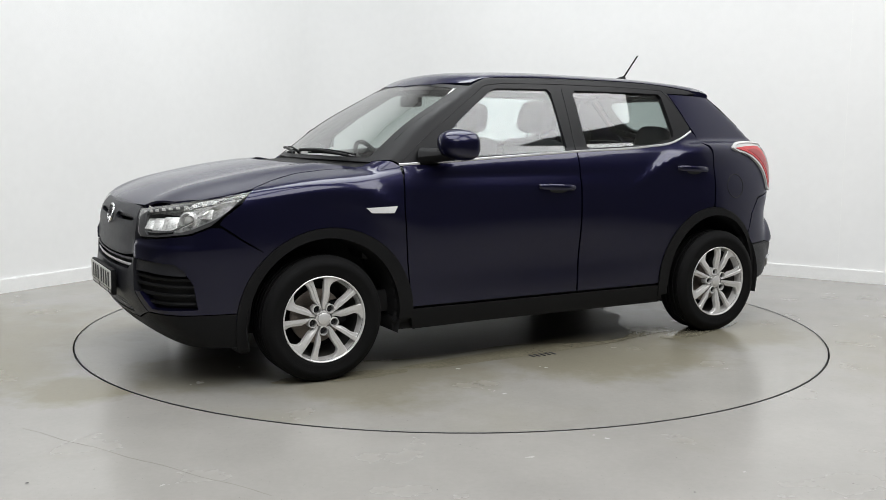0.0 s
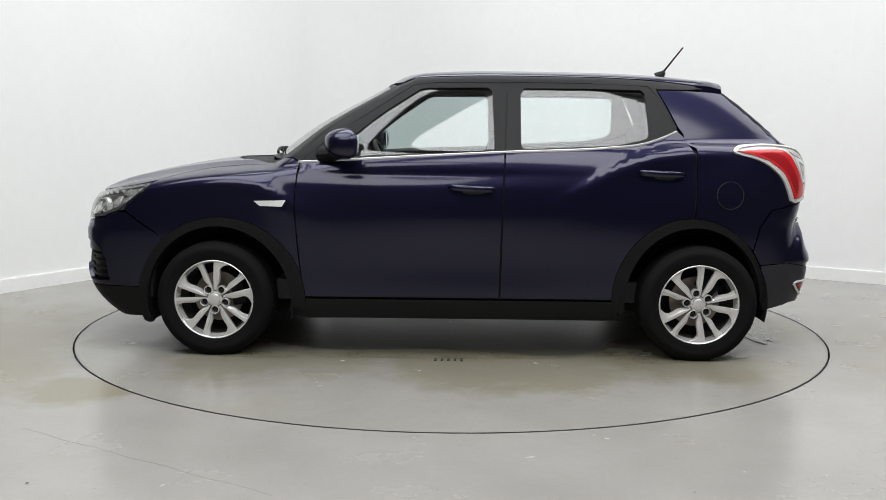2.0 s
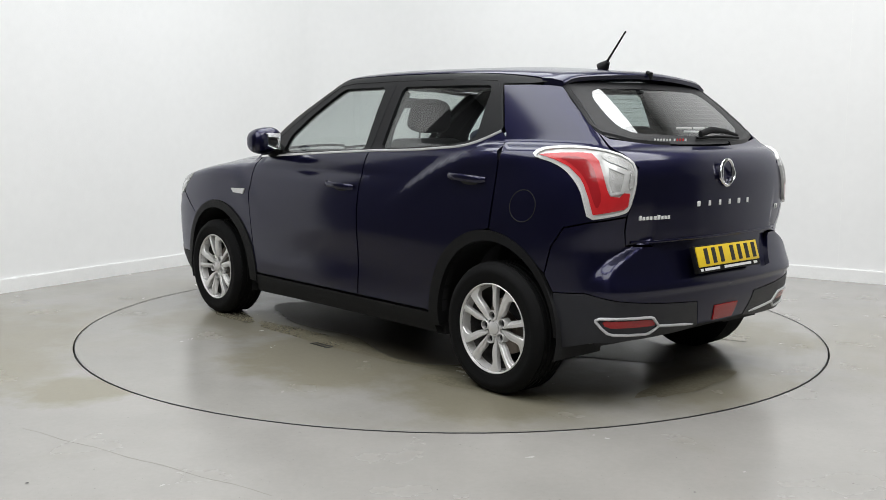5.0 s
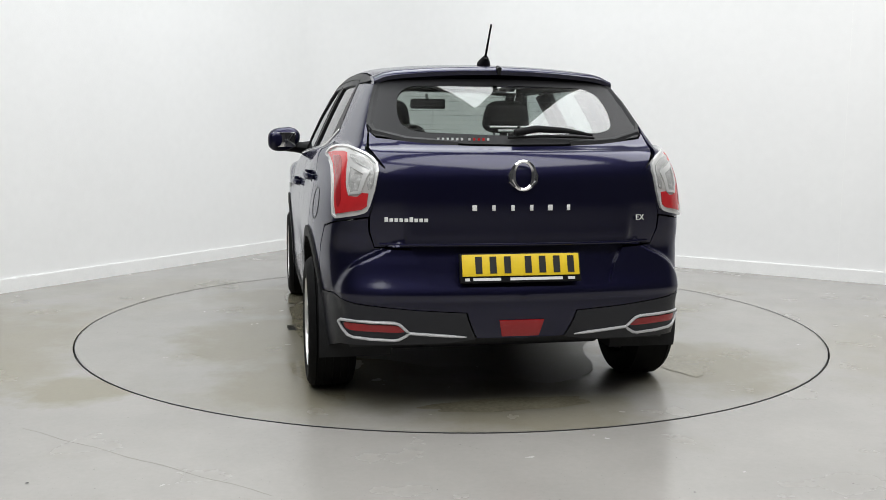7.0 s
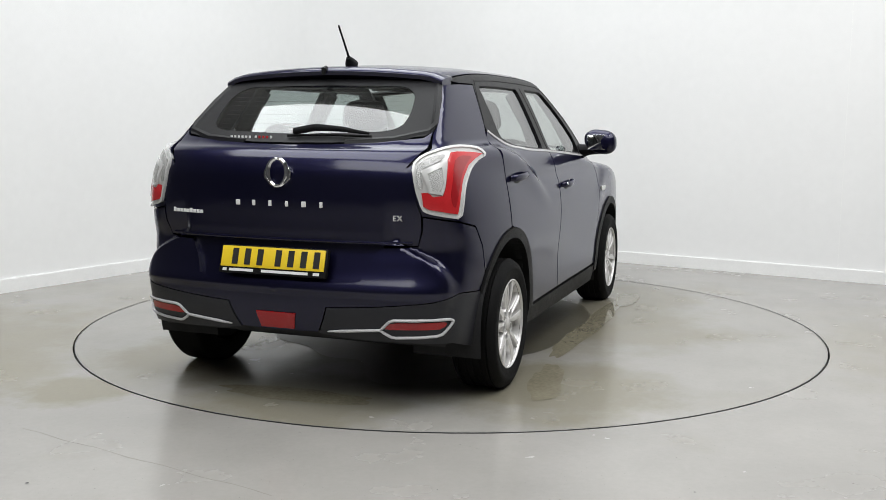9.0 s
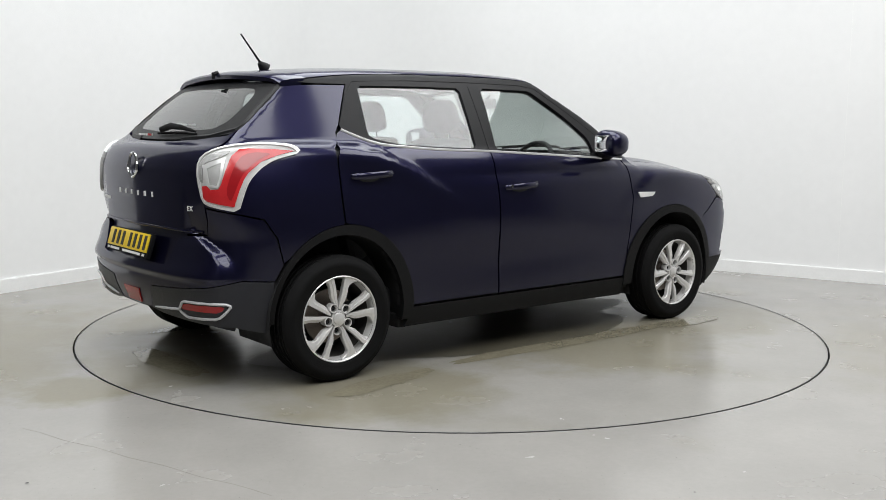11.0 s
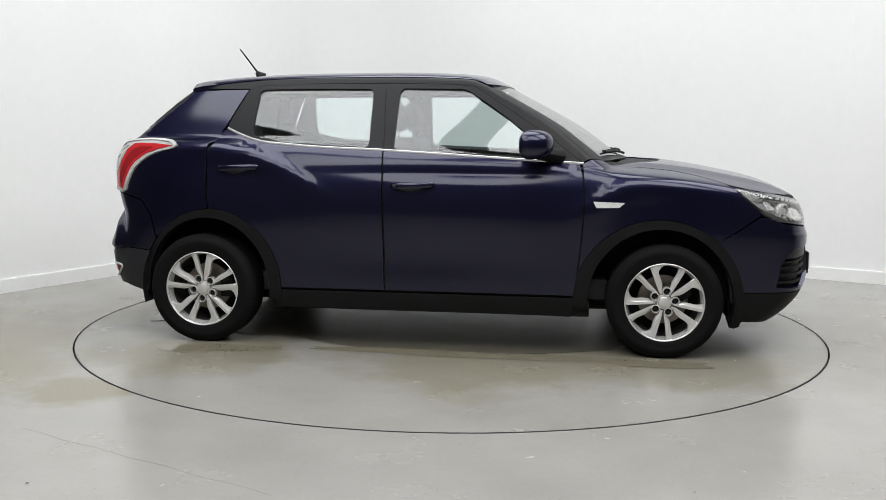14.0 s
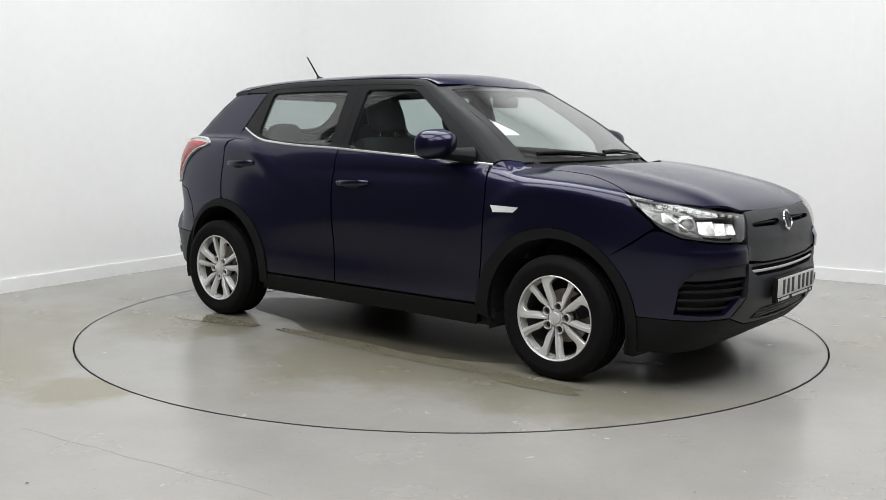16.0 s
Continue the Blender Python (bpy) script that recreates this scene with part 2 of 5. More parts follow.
def skin(x, y, z):
    """Below 0 inside the car, above 0 outside."""
    y = np.abs(y)
    # lower body
    wide = knots(z, (0.15, 0.3, 0.5, 0.7, 0.83, 0.95, 1.05, 1.16, 1.3), (0.825, 0.855, 0.868, 0.874, 0.868, 0.85, 0.822, 0.775, 0.66))
    wide = wide - 0.085 * np.clip((x - 1.25) / 0.8, 0, 2) ** 2 - 0.09 * np.clip((-1.15 - x) / 0.8, 0, 2) ** 2
    # scooped door flanks, haunch over the rear wheel, front wing bulge
    wide = wide - 0.016 * bump(z, 0.52, 0.17) * bump(x, -0.05, 0.75)
    ridge = knots(x, (-1.6, -1.3, -1.05, -0.9, -0.77, -0.6, -0.45), (1.13, 1.13, 1.10, 1.05, 0.985, 0.885, 0.81))
    wide = wide + 0.030 * bump(z, ridge, np.where(z > ridge, 0.030, 0.085)) * bump(x, -1.13, 0.36)
    crest = knots(x, (0.75, 0.92, 1.07, 1.21, 1.44, 1.62, 1.8), (0.76, 0.845, 0.932, 0.957, 0.957, 0.935, 0.90))
    wide = wide + 0.022 * bump(z, crest, np.where(z > crest, 0.045, 0.10)) * bump(x, 1.24, 0.34)
    wide = wide - 0.010 * bump(z, 0.985, 0.035) * bump(x, 0.2, 0.6)
    front = knots(z, (0.12, 0.2, 0.28, 0.34, 0.42, 0.56, 0.66, 0.74, 0.82, 0.88, 1.1), (1.84, 1.985, 2.075, 2.118, 2.146, 2.14, 2.126, 2.124, 2.102, 2.065, 1.9))
    front = front - 0.105 * y ** 2 - 0.36 * y ** 6
    front = front + 0.018 * bump(z, 0.668, np.where(z > 0.668, 0.020, 0.075)) / (1 + np.exp(np.clip((0.45 - y) / 0.012, -30, 30)))
    rear = knots(z, (0.15, 0.26, 0.36, 0.46, 0.56, 0.66, 0.72, 0.8, 0.95, 1.05, 1.13, 1.3), (-1.86, -1.93, -1.975, -2.0, -2.0, -1.974, -1.956, -1.957, -1.963, -1.955, -1.918, -1.72))
    rear = rear + 0.11 * y ** 2 + 0.12 * y ** 6
    # bumper: the corners stand back from its middle panel, which has a ledge
    flare = knots(z, (0.45, 0.50, 0.537, 0.613, 0.665, 0.714, 0.76), (0.745, 0.768, 0.772, 0.748, 0.697, 0.60, 0.50))
    corner = 1 / (1 + np.exp(np.clip((flare - y) / 0.005, -30, 30))) * bump(z, 0.60, 0.17)
    rear = rear + 0.055 * corner - 0.016 * bump(z, 0.532, np.where(z > 0.532, 0.05, 0.012)) * (1 - corner)
    top = knots(x, (-2.2, -1.9, -1.5, -0.9, 0.0, 0.85, 1.1, 1.35, 1.64, 1.93, 2.07, 2.16), (1.14, 1.155, 1.165, 1.15, 1.11, 1.075, 1.068, 1.05, 1.005, 0.935, 0.875, 0.82))
    top = top - 0.105 * y ** 2 * np.clip((x - 0.5) / 0.5, 0, 1) + 0.012 * bump(y, 0.5, 0.09) * np.clip((x - 0.9) / 0.3, 0, 1)
    low = smax(smax(y - wide, x - front, 0.07), rear - x, 0.09)
    low = smax(low, z - top, 0.035)
    low = smax(low, 0.16 - z, 0.02)
    # greenhouse
    side = 0.805 - 0.40 * (z - 1.05) - 0.16 * np.clip(z - 1.05, 0, 1) ** 2 - 0.05 * np.clip((-0.6 - x) / 0.9, 0, 2) ** 2 - 0.03 * np.clip((x - 0.2) / 0.7, 0, 2) ** 2
    screen = 1.115 - 1.62 * (z - 1.05) + 0.05 * bump(z, 1.26, 0.15) - 0.33 * y ** 2
    back = -1.855 + 1.10 * np.clip(z - 1.15, -0.02, 1) + 0.25 * np.clip(z - 1.15, 0, 1) ** 2 + 0.17 * y ** 2
    roof = knots(x, (-1.6, -1.45, -1.1, -0.5, 0.0, 0.3, 0.5), (1.50, 1.52, 1.55, 1.568, 1.567, 1.548, 1.51)) - 0.10 * y ** 2
    high = smax(smax(y - side, x - screen, 0.03), back - x, 0.03)
    high = smax(high, z - roof, 0.035)
    high = smax(high, 1.02 - z, 0.02)
    return -smax(-low, -high, 0.012)


# ---- panels cut out of the skin ----
C45 = math.sqrt(0.5)
VIEWS = {  # outward direction, two axes, and the reach along the direction
    "L": ((0, 1, 0), (1, 0, 0), (0, 0, 1), 1.1, 0.25),
    "F": ((1, 0, 0), (0, 1, 0), (0, 0, 1), 2.4, 0.0),
    "B": ((-1, 0, 0), (0, 1, 0), (0, 0, 1), 2.4, 0.8),
    "T": ((0, 0, 1), (1, 0, 0), (0, 1, 0), 1.8, 0.5),
    "LU": ((0, 0.8, 0.6), (1, 0, 0), (0, -0.6, 0.8), 1.9, 0.6),
    "FL": ((C45, C45, 0), (-C45, C45, 0), (0, 0, 1), 2.6, 0.9),
    "BL": ((-C45, C45, 0), (C45, C45, 0), (0, 0, 1), 2.6, 0.9),
}


def on_skin(ab, view):
    """Places on the skin above plane points of a view, with the skin's normals."""
    d, e1, e2, far, near = (np.array(v, float) for v in VIEWS[view])
    base = ab[:, :1] * e1 + ab[:, 1:] * e2
    n = 160
    steps = np.linspace(float(far), float(near), n)
    p = base[:, None, :] + steps[None, :, None] * d
    g = skin(p[..., 0], p[..., 1], p[..., 2])
    hitting = (g < 0).any(1)
    i = np.where(hitting, np.argmax(g < 0, 1), np.argmin(g, 1))
    hi = steps[np.maximum(i - 1, 0)]
    lo = steps[i]
    for _ in range(22):
        mid = (hi + lo) / 2
        q = base + mid[:, None] * d
        inside = skin(q[:, 0], q[:, 1], q[:, 2]) < 0
        lo, hi = np.where(inside, mid, lo), np.where(inside, hi, mid)
    r = np.where(hitting, lo, steps[i])
    q = base + r[:, None] * d
    h = 0.004
    grad = np.stack([skin(*(q + h * np.eye(3)[k]).T) - skin(*(q - h * np.eye(3)[k]).T) for k in range(3)], 1)
    grad /= np.linalg.norm(grad, axis=1, keepdims=True) + 1e-9
    return q, grad


def sk(view, a, b):
    return Vector(on_skin(np.array([[a, b]], float), view)[0][0])


def plane(points, view):
    """Plane coordinates in a view of points in space (pairs pass through)."""
    e1, e2 = (Vector(v) for v in VIEWS[view][1:3])
    return [(Vector(p).dot(e1), Vector(p).dot(e2)) if len(p) == 3 else tuple(p) for p in points]


def rounded(pts, times, reach=0.02):
    """Cut the corners of a closed line."""
    for _ in range(times):
        out = []
        for p, q in zip(pts, pts[1:] + pts[:1]):
            f = min(0.25, reach / (math.hypot(q[0] - p[0], q[1] - p[1]) + 1e-9))
            out += [((1 - f) * p[0] + f * q[0], (1 - f) * p[1] + f * q[1]), (f * p[0] + (1 - f) * q[0], f * p[1] + (1 - f) * q[1])]
        pts, reach = out, reach * 0.4
    return pts


def dense(pts, step):
    out = []
    for p, q in zip(pts, pts[1:] + pts[:1]):
        n = max(1, int(math.hypot(q[0] - p[0], q[1] - p[1]) / step))
        out += [(p[0] + (q[0] - p[0]) * i / n, p[1] + (q[1] - p[1]) * i / n) for i in range(n)]
    return out


def shrunk(pts, by):
    """The closed line moved inwards, for the gap between two panels."""
    area = sum(p[0] * q[1] - q[0] * p[1] for p, q in zip(pts, pts[1:] + pts[:1]))
    s = 1 if area > 0 else -1
    out = []
    for i, p in enumerate(pts):
        a, b = pts[i - 1], pts[(i + 1) % len(pts)]
        t = Vector((b[0] - a[0], b[1] - a[1]))
        t = t.normalized() if t.length > 1e-9 else Vector((0, 0))
        out.append((p[0] - s * t.y * by, p[1] + s * t.x * by))
    return out


def within(poly, pts):
    poly = np.array(poly)
    x, y = pts[:, 0][:, None], pts[:, 1][:, None]
    x0, y0 = poly[:, 0], poly[:, 1]
    x1, y1 = np.roll(x0, -1), np.roll(y0, -1)
    cross = ((y0 > y) != (y1 > y)) & (x < (x1 - x0) * (y - y0) / (y1 - y0 + 1e-12) + x0)
    return cross.sum(1) % 2 == 1


def cut(outline, view, holes=(), off=0.0, depth=0.014, soft=2, gap=0.0025, step=0.03, hole_soft=2):
    """A piece of the skin inside an outline: vertices, faces and smooth flags, with a rim turned inwards."""
    from mathutils.geometry import delaunay_2d_cdt
    loops = [dense(rounded(plane(outline, view), soft), step * 0.7)]
    loops[0] = shrunk(loops[0], gap)
    for h in holes:
        loops.append(dense(rounded(plane(h, view), hole_soft), step * 0.7))
    verts, edges = [], []
    for lp in loops:
        k = len(verts)
        verts += lp
        edges += [(k + i, k + (i + 1) % len(lp)) for i in range(len(lp))]
    rim = np.array(verts)
    lo, hi = rim.min(0), rim.max(0)
    gx, gy = np.meshgrid(np.arange(lo[0] + step / 2, hi[0], step), np.arange(lo[1] + step / 2, hi[1], step))
    grid = np.stack([gx.ravel(), gy.ravel()], 1)
    keep = within(loops[0], grid)
    for lp in loops[1:]:
        keep &= ~within(lp, grid)
    grid = grid[keep]
    if len(grid):
        far = np.concatenate([np.min(np.hypot(g[:, None, 0] - rim[None, :, 0], g[:, None, 1] - rim[None, :, 1]), 1) for g in np.array_split(grid, max(1, len(grid) // 400))])
        grid = grid[far > step * 0.45]
    allv = [Vector(v) for v in verts] + [Vector(v) for v in grid]
    out, _, tris, *_ = delaunay_2d_cdt(allv, edges, [], 0, 1e-6)
    pts = np.array([tuple(v) for v in out])
    tri = np.array([t for t in tris if len(t) == 3])
    mid = pts[tri].mean(1)
    keep = within(loops[0], mid)
    for lp in loops[1:]:
        keep &= ~within(lp, mid)
    tri = tri[keep]
    q, n = on_skin(pts, view)
    q = q + n * off
    face = np.cross(q[tri[:, 1]] - q[tri[:, 0]], q[tri[:, 2]] - q[tri[:, 0]])
    wrong = (face * n[tri].mean(1)).sum(1) < 0
    tri[wrong] = tri[wrong][:, ::-1]
    sides = {}
    for t in tri:
        for a, b in ((t[0], t[1]), (t[1], t[2]), (t[2], t[0])):
            sides[(a, b)] = True
    open_edges = [e for e in sides if (e[1], e[0]) not in sides]
    vs, fs, sm = [tuple(v) for v in q], [tuple(int(i) for i in t) for t in tri], [True] * len(tri)
    inner = {}
    for a, b in open_edges:
        for k in (a, b):
            if k not in inner:
                inner[k] = len(vs)
                vs.append(tuple(q[k] - n[k] * depth))
        fs.append((int(b), int(a), inner[a], inner[b]))
        sm.append(False)
    normals = [tuple(v) for v in n] + [(0, 0, 0)] * (len(vs) - len(n))
    return vs, fs, sm, normals


def flipped(geo):
    vs, fs, sm, ns = geo
    return [(x, -y, z) for x, y, z in vs], [tuple(reversed(f)) for f in fs], sm, [(x, -y, z) for x, y, z in ns]


def joined(*geos):
    vs, fs, sm, ns, seen = [], [], [], [], {}
    for v, f, s, n in geos:
        at = []
        for p, q in zip(v, n):
            key = tuple(round(c, 4) for c in p)
            if abs(p[1]) < 0.002 and key in seen:
                at.append(seen[key])
                continue
            seen[key] = len(vs)
            at.append(len(vs))
            vs.append(p)
            ns.append(q)
        fs += [tuple(at[i] for i in g) for g in f]
        sm += s
    return vs, fs, sm, ns


def skin_part(name, geo, mat, parent, label=""):
    ob = link(name, geo[0], geo[1], mat, parent, label, geo[2])
    me = ob.data
    loops = []
    for poly in me.polygons:
        for v in poly.vertices:
            n = geo[3][v]
            loops.append(n if poly.use_smooth and any(n) else tuple(poly.normal))
    me.normals_split_custom_set(loops)
    return ob


def pair(name, geo, mat, parent, label=""):
    return skin_part(name, geo, mat, parent, label), skin_part(name, flipped(geo), mat, parent, label)


# ---- the studio ----
def slab(name, pts, z0, z1, mat, label="", kind="structure", category=""):
    """An upright prism over a plan outline."""
    n = len(pts)
    vs = [(p[0], p[1], z0) for p in pts] + [(p[0], p[1], z1) for p in pts]
    fs = [tuple(range(n))[::-1], tuple(range(n, 2 * n))] + [(i, (i + 1) % n, n + (i + 1) % n, n + i) for i in range(n)]
    ob = link(name, vs, fs, mat, smooth=[False] * len(fs))
    return tagged(ob, label, category, "", kind)


RING = 2.258
hole = [(RING * math.cos(2 * math.pi * i / 192), RING * math.sin(2 * math.pi * i / 192)) for i in range(192)]


def studio_floor():
    from mathutils.geometry import delaunay_2d_cdt
    rim = [room(-0.2, -0.2), room(ROOM_U + 0.2, -0.2), room(ROOM_U + 0.2, ROOM_V + 0.2), room(-0.2, ROOM_V + 0.2)]
    vs = [Vector((p.x, p.y)) for p in rim] + [Vector(p) for p in hole]
    es = [(i, (i + 1) % 4) for i in range(4)] + [(4 + i, 4 + (i + 1) % 192) for i in range(192)]
    out, _, tris, *_ = delaunay_2d_cdt(vs, es, [], 0, 1e-6)
    keep = []
    for t in tris:
        m = sum((out[i] for i in t), Vector((0, 0))) / 3
        if m.length > RING * 0.9995:
            keep.append(tuple(t))
    n = len(out)
    verts = [(v.x, v.y, 0) for v in out] + [(p[0], p[1], -0.05) for p in hole]
    ring = {tuple(round(c, 4) for c in v): i for i, v in enumerate(out)}
    faces = list(keep)
    for i in range(192):
        a, b = (ring[tuple(round(c, 4) for c in Vector(hole[k]))] for k in (i, (i + 1) % 192))
        faces.append((a, b, n + (i + 1) % 192, n + i))
    tagged(link("floor", verts, faces, FLOOR, smooth=[False] * len(faces)), "grey glossy resin floor with brown stains", "floor", "", "structure")
    slab("floor_pit", [(2.3 * math.cos(a * 0.1309), 2.3 * math.sin(a * 0.1309)) for a in range(48)], -0.09, -0.05, DARK, "dark pit under the turntable")


# the white wall ends here; unseen dark walls beyond darken the car's reflections
WHITE_V = 5.2


def wall_line(inset, radius=0.85):
    """Plan line of the two seen walls, with their rounded inner corner."""
    r = radius - inset
    arc = [(radius - r * math.cos(a), radius - r * math.sin(a)) for a in np.linspace(0, math.pi / 2, 91)]
    return [(inset, WHITE_V)] + arc + [(ROOM_U, inset)]


def walls():
    t = 0.2
    lines = [[room(u, v) for u, v in wall_line(0.0)]]
    outer = [room(ROOM_U, -t), room(-t, -t), room(-t, WHITE_V)]
    slab("wall_1", lines[0] + outer, 0, ROOM_H, WALL, "plain white painted studio wall with rounded corner", category="wall")
    for name, (u0, v0), (u1, v1) in (("wall_2", (ROOM_U, -t), (ROOM_U + t, ROOM_V + t)), ("wall_3", (-t, ROOM_V), (ROOM_U, ROOM_V + t)), ("wall_4", (-t, WHITE_V), (0, ROOM_V))):
        slab(name, [room(u0, v0), room(u0, v1), room(u1, v1), room(u1, v0)], 0, ROOM_H, WALLDARK, "unseen wall, dark to keep car reflections dark", category="wall")
    front = [room(u, v) for u, v in wall_line(0.018)]
    back = [room(u, v) for u, v in wall_line(0.0)]
    ob = slab("baseboard", front + back[::-1], 0.0, 0.098, SKIRT, "low white gloss skirting board", category="baseboard")
    front = [room(u, v) for u, v in wall_line(0.014)]
    slab("baseboard_cap", front + back[::-1], 0.098, 0.103, SKIRT, "rounded top edge of the skirting board", category="baseboard")
    joint = [room(5.05, 0.0), room(5.05, 0.0015), room(5.054, 0.0015), room(5.054, 0.0)]
    slab("trim", joint, 0.103, ROOM_H, SKIRT, "faint upright joint in the wall", category="joint")
    slab("ceiling", [room(-t, -t), room(-t, ROOM_V + t), room(ROOM_U + t, ROOM_V + t), room(ROOM_U + t, -t)], ROOM_H, ROOM_H + 0.15, CEIL, "plain pale ceiling", category="ceiling")


def ceiling_lights():
    turn = math.atan2(U.y, U.x)
    for u, v in LIGHTS:
        m = Matrix.Translation(room(u, v, ROOM_H - 0.08)) @ Matrix.Rotation(turn, 4, "Z")
        fixture = thing("ceiling_light", "white rectangular ceiling light panel", "light", "ceiling lights")
        fixture.matrix_world = m
        bm = bmesh.new()
        a, b = LAMP_SIZE[0] / 2 + 0.04, LAMP_SIZE[1] / 2 + 0.04
        box(bm, -a, a, -b, b, 0.002, 0.08, 0.006)
        part("frame", bm, SKIRT, fixture)


def floor_marks():
    """Grit and a hairline crack in the resin round the turntable."""
    rnd = random.Random(4)

    crack = [Vector((-1.75 + 1.15 * f, -2.25 - 0.69 * f + 0.006 * math.sin(f * 23), 0.0008)) for f in np.linspace(0, 1, 40)]
    tagged(part("floor_crack", tube(crack, 0.0004, 4), STAIN, None), "hairline crack in the resin floor", "crack", "", "structure")
    bm = bmesh.new()
    for k in range(90):
        x, y, r = rnd.uniform(-3.5, 3.5), rnd.uniform(-3.4, 2.2), rnd.uniform(0.002, 0.007)
        bmesh.ops.create_circle(bm, cap_ends=True, segments=7, radius=r, matrix=Matrix.Translation((x, y, 0.0028)) @ Matrix.Diagonal((1, rnd.uniform(0.4, 1), 1, 1)))
    bm.faces.ensure_lookup_table()
    drop = [f for f in bm.faces if f.calc_center_median().xy.length < RING + 0.03]
    bmesh.ops.delete(bm, geom=drop, context="FACES")
    tagged(part("grit", bm, DARK, None, smooth=False), "dark specks of grit on the floor", "grit", "", "stuff")


studio_floor()
walls()
floor_marks()
ceiling_lights()


# ---- the turntable: disc, steel edge, drain slots, dirt, painted under-car shade ----
def turntable():
    root = thing("turntable", "round grey resin turntable flush in the floor", "turntable")
    R = RING - 0.011
    ring = [(R * math.cos(2 * math.pi * i / 192), R * math.sin(2 * math.pi * i / 192)) for i in range(192)]
    vs = [(x, y, 0.0) for x, y in ring] + [(x, y, -0.045) for x, y in ring]
    fs = [tuple(range(192))] + [(192 + i, 192 + (i + 1) % 192, (i + 1) % 192, i) for i in range(192)]
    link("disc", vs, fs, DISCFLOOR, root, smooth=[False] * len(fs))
    bm = lathe([(R + 0.0005, -0.04), (R + 0.0005, 0.0012), (R - 0.0035, 0.0012)], 192, "z")
    part("edge", bm, STEEL, root, "thin worn steel edge")

    def floor_patch(cx, cy, rx, ry, turn, seed, name="dirt_shade_patch"):
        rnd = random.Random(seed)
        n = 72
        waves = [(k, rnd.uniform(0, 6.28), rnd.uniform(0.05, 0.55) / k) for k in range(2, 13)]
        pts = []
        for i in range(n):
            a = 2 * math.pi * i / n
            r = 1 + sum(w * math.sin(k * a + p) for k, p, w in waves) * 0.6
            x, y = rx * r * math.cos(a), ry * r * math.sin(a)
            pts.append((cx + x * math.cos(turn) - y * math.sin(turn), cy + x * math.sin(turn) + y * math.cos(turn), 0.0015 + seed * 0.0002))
        link(name, pts + [(cx, cy, 0.0015 + seed * 0.0002)], [(i, (i + 1) % n, n) for i in range(n)], DIRTSHADE if rx > 1.4 else WET, root, "brownish wet dirt on the resin, with painted shade under the car", [False] * n)

    # the big middle patch paints the car's shade as well as dirt
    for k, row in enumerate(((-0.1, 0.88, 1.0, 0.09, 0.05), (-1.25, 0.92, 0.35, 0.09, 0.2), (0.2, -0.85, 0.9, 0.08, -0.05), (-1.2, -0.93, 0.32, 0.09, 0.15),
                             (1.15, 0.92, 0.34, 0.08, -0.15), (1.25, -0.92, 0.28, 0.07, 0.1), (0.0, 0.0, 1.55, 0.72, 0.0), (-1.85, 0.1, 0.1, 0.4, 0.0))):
        floor_patch(*row, k)
    bm = bmesh.new()
    for i in range(5):
        box(bm, -0.085 + i * 0.035, -0.072 + i * 0.035, 0.975, 1.03, 0.001, 0.0032)
    part("centre_bolt", lathe([(0.016, 0.0005), (0.015, 0.003), (0.0, 0.003)], 20, "z"), STEEL, root)
    part("drain_slots", bm, DARK, root, "row of dark drain slots", smooth=False)
    return root


table = turntable()


# ---- the car ----
car = thing("car", "dark navy blue compact crossover car with black cladding", "car")
BELT_X = (-1.19, -1.10, -1.01, -0.79, -0.26, 0.85)
BELT_Z = (1.225, 1.187, 1.158, 1.133, 1.108, 1.047)


def belt(x):
    return float(knots(np.array([x]), BELT_X, BELT_Z)[0])


def arch(cx, cz, rx, rz, a0, a1, n=18):
    return [(cx + rx * math.cos(radians(a0 + (a1 - a0) * i / n)), cz + rz * math.sin(radians(a0 + (a1 - a0) * i / n))) for i in range(n + 1)]


FRONT_OUT, REAR_OUT = (1.266, 0.30, 0.458, 0.452), (-1.25, 0.315, 0.412, 0.45)
FRONT_IN, REAR_IN = (1.278, 0.30, 0.392, 0.404), (-1.270, 0.315, 0.364, 0.403)


def L(pts):
    """Points on the left flank from (x, z) pairs."""
    return [sk("L", *p) for p in pts]


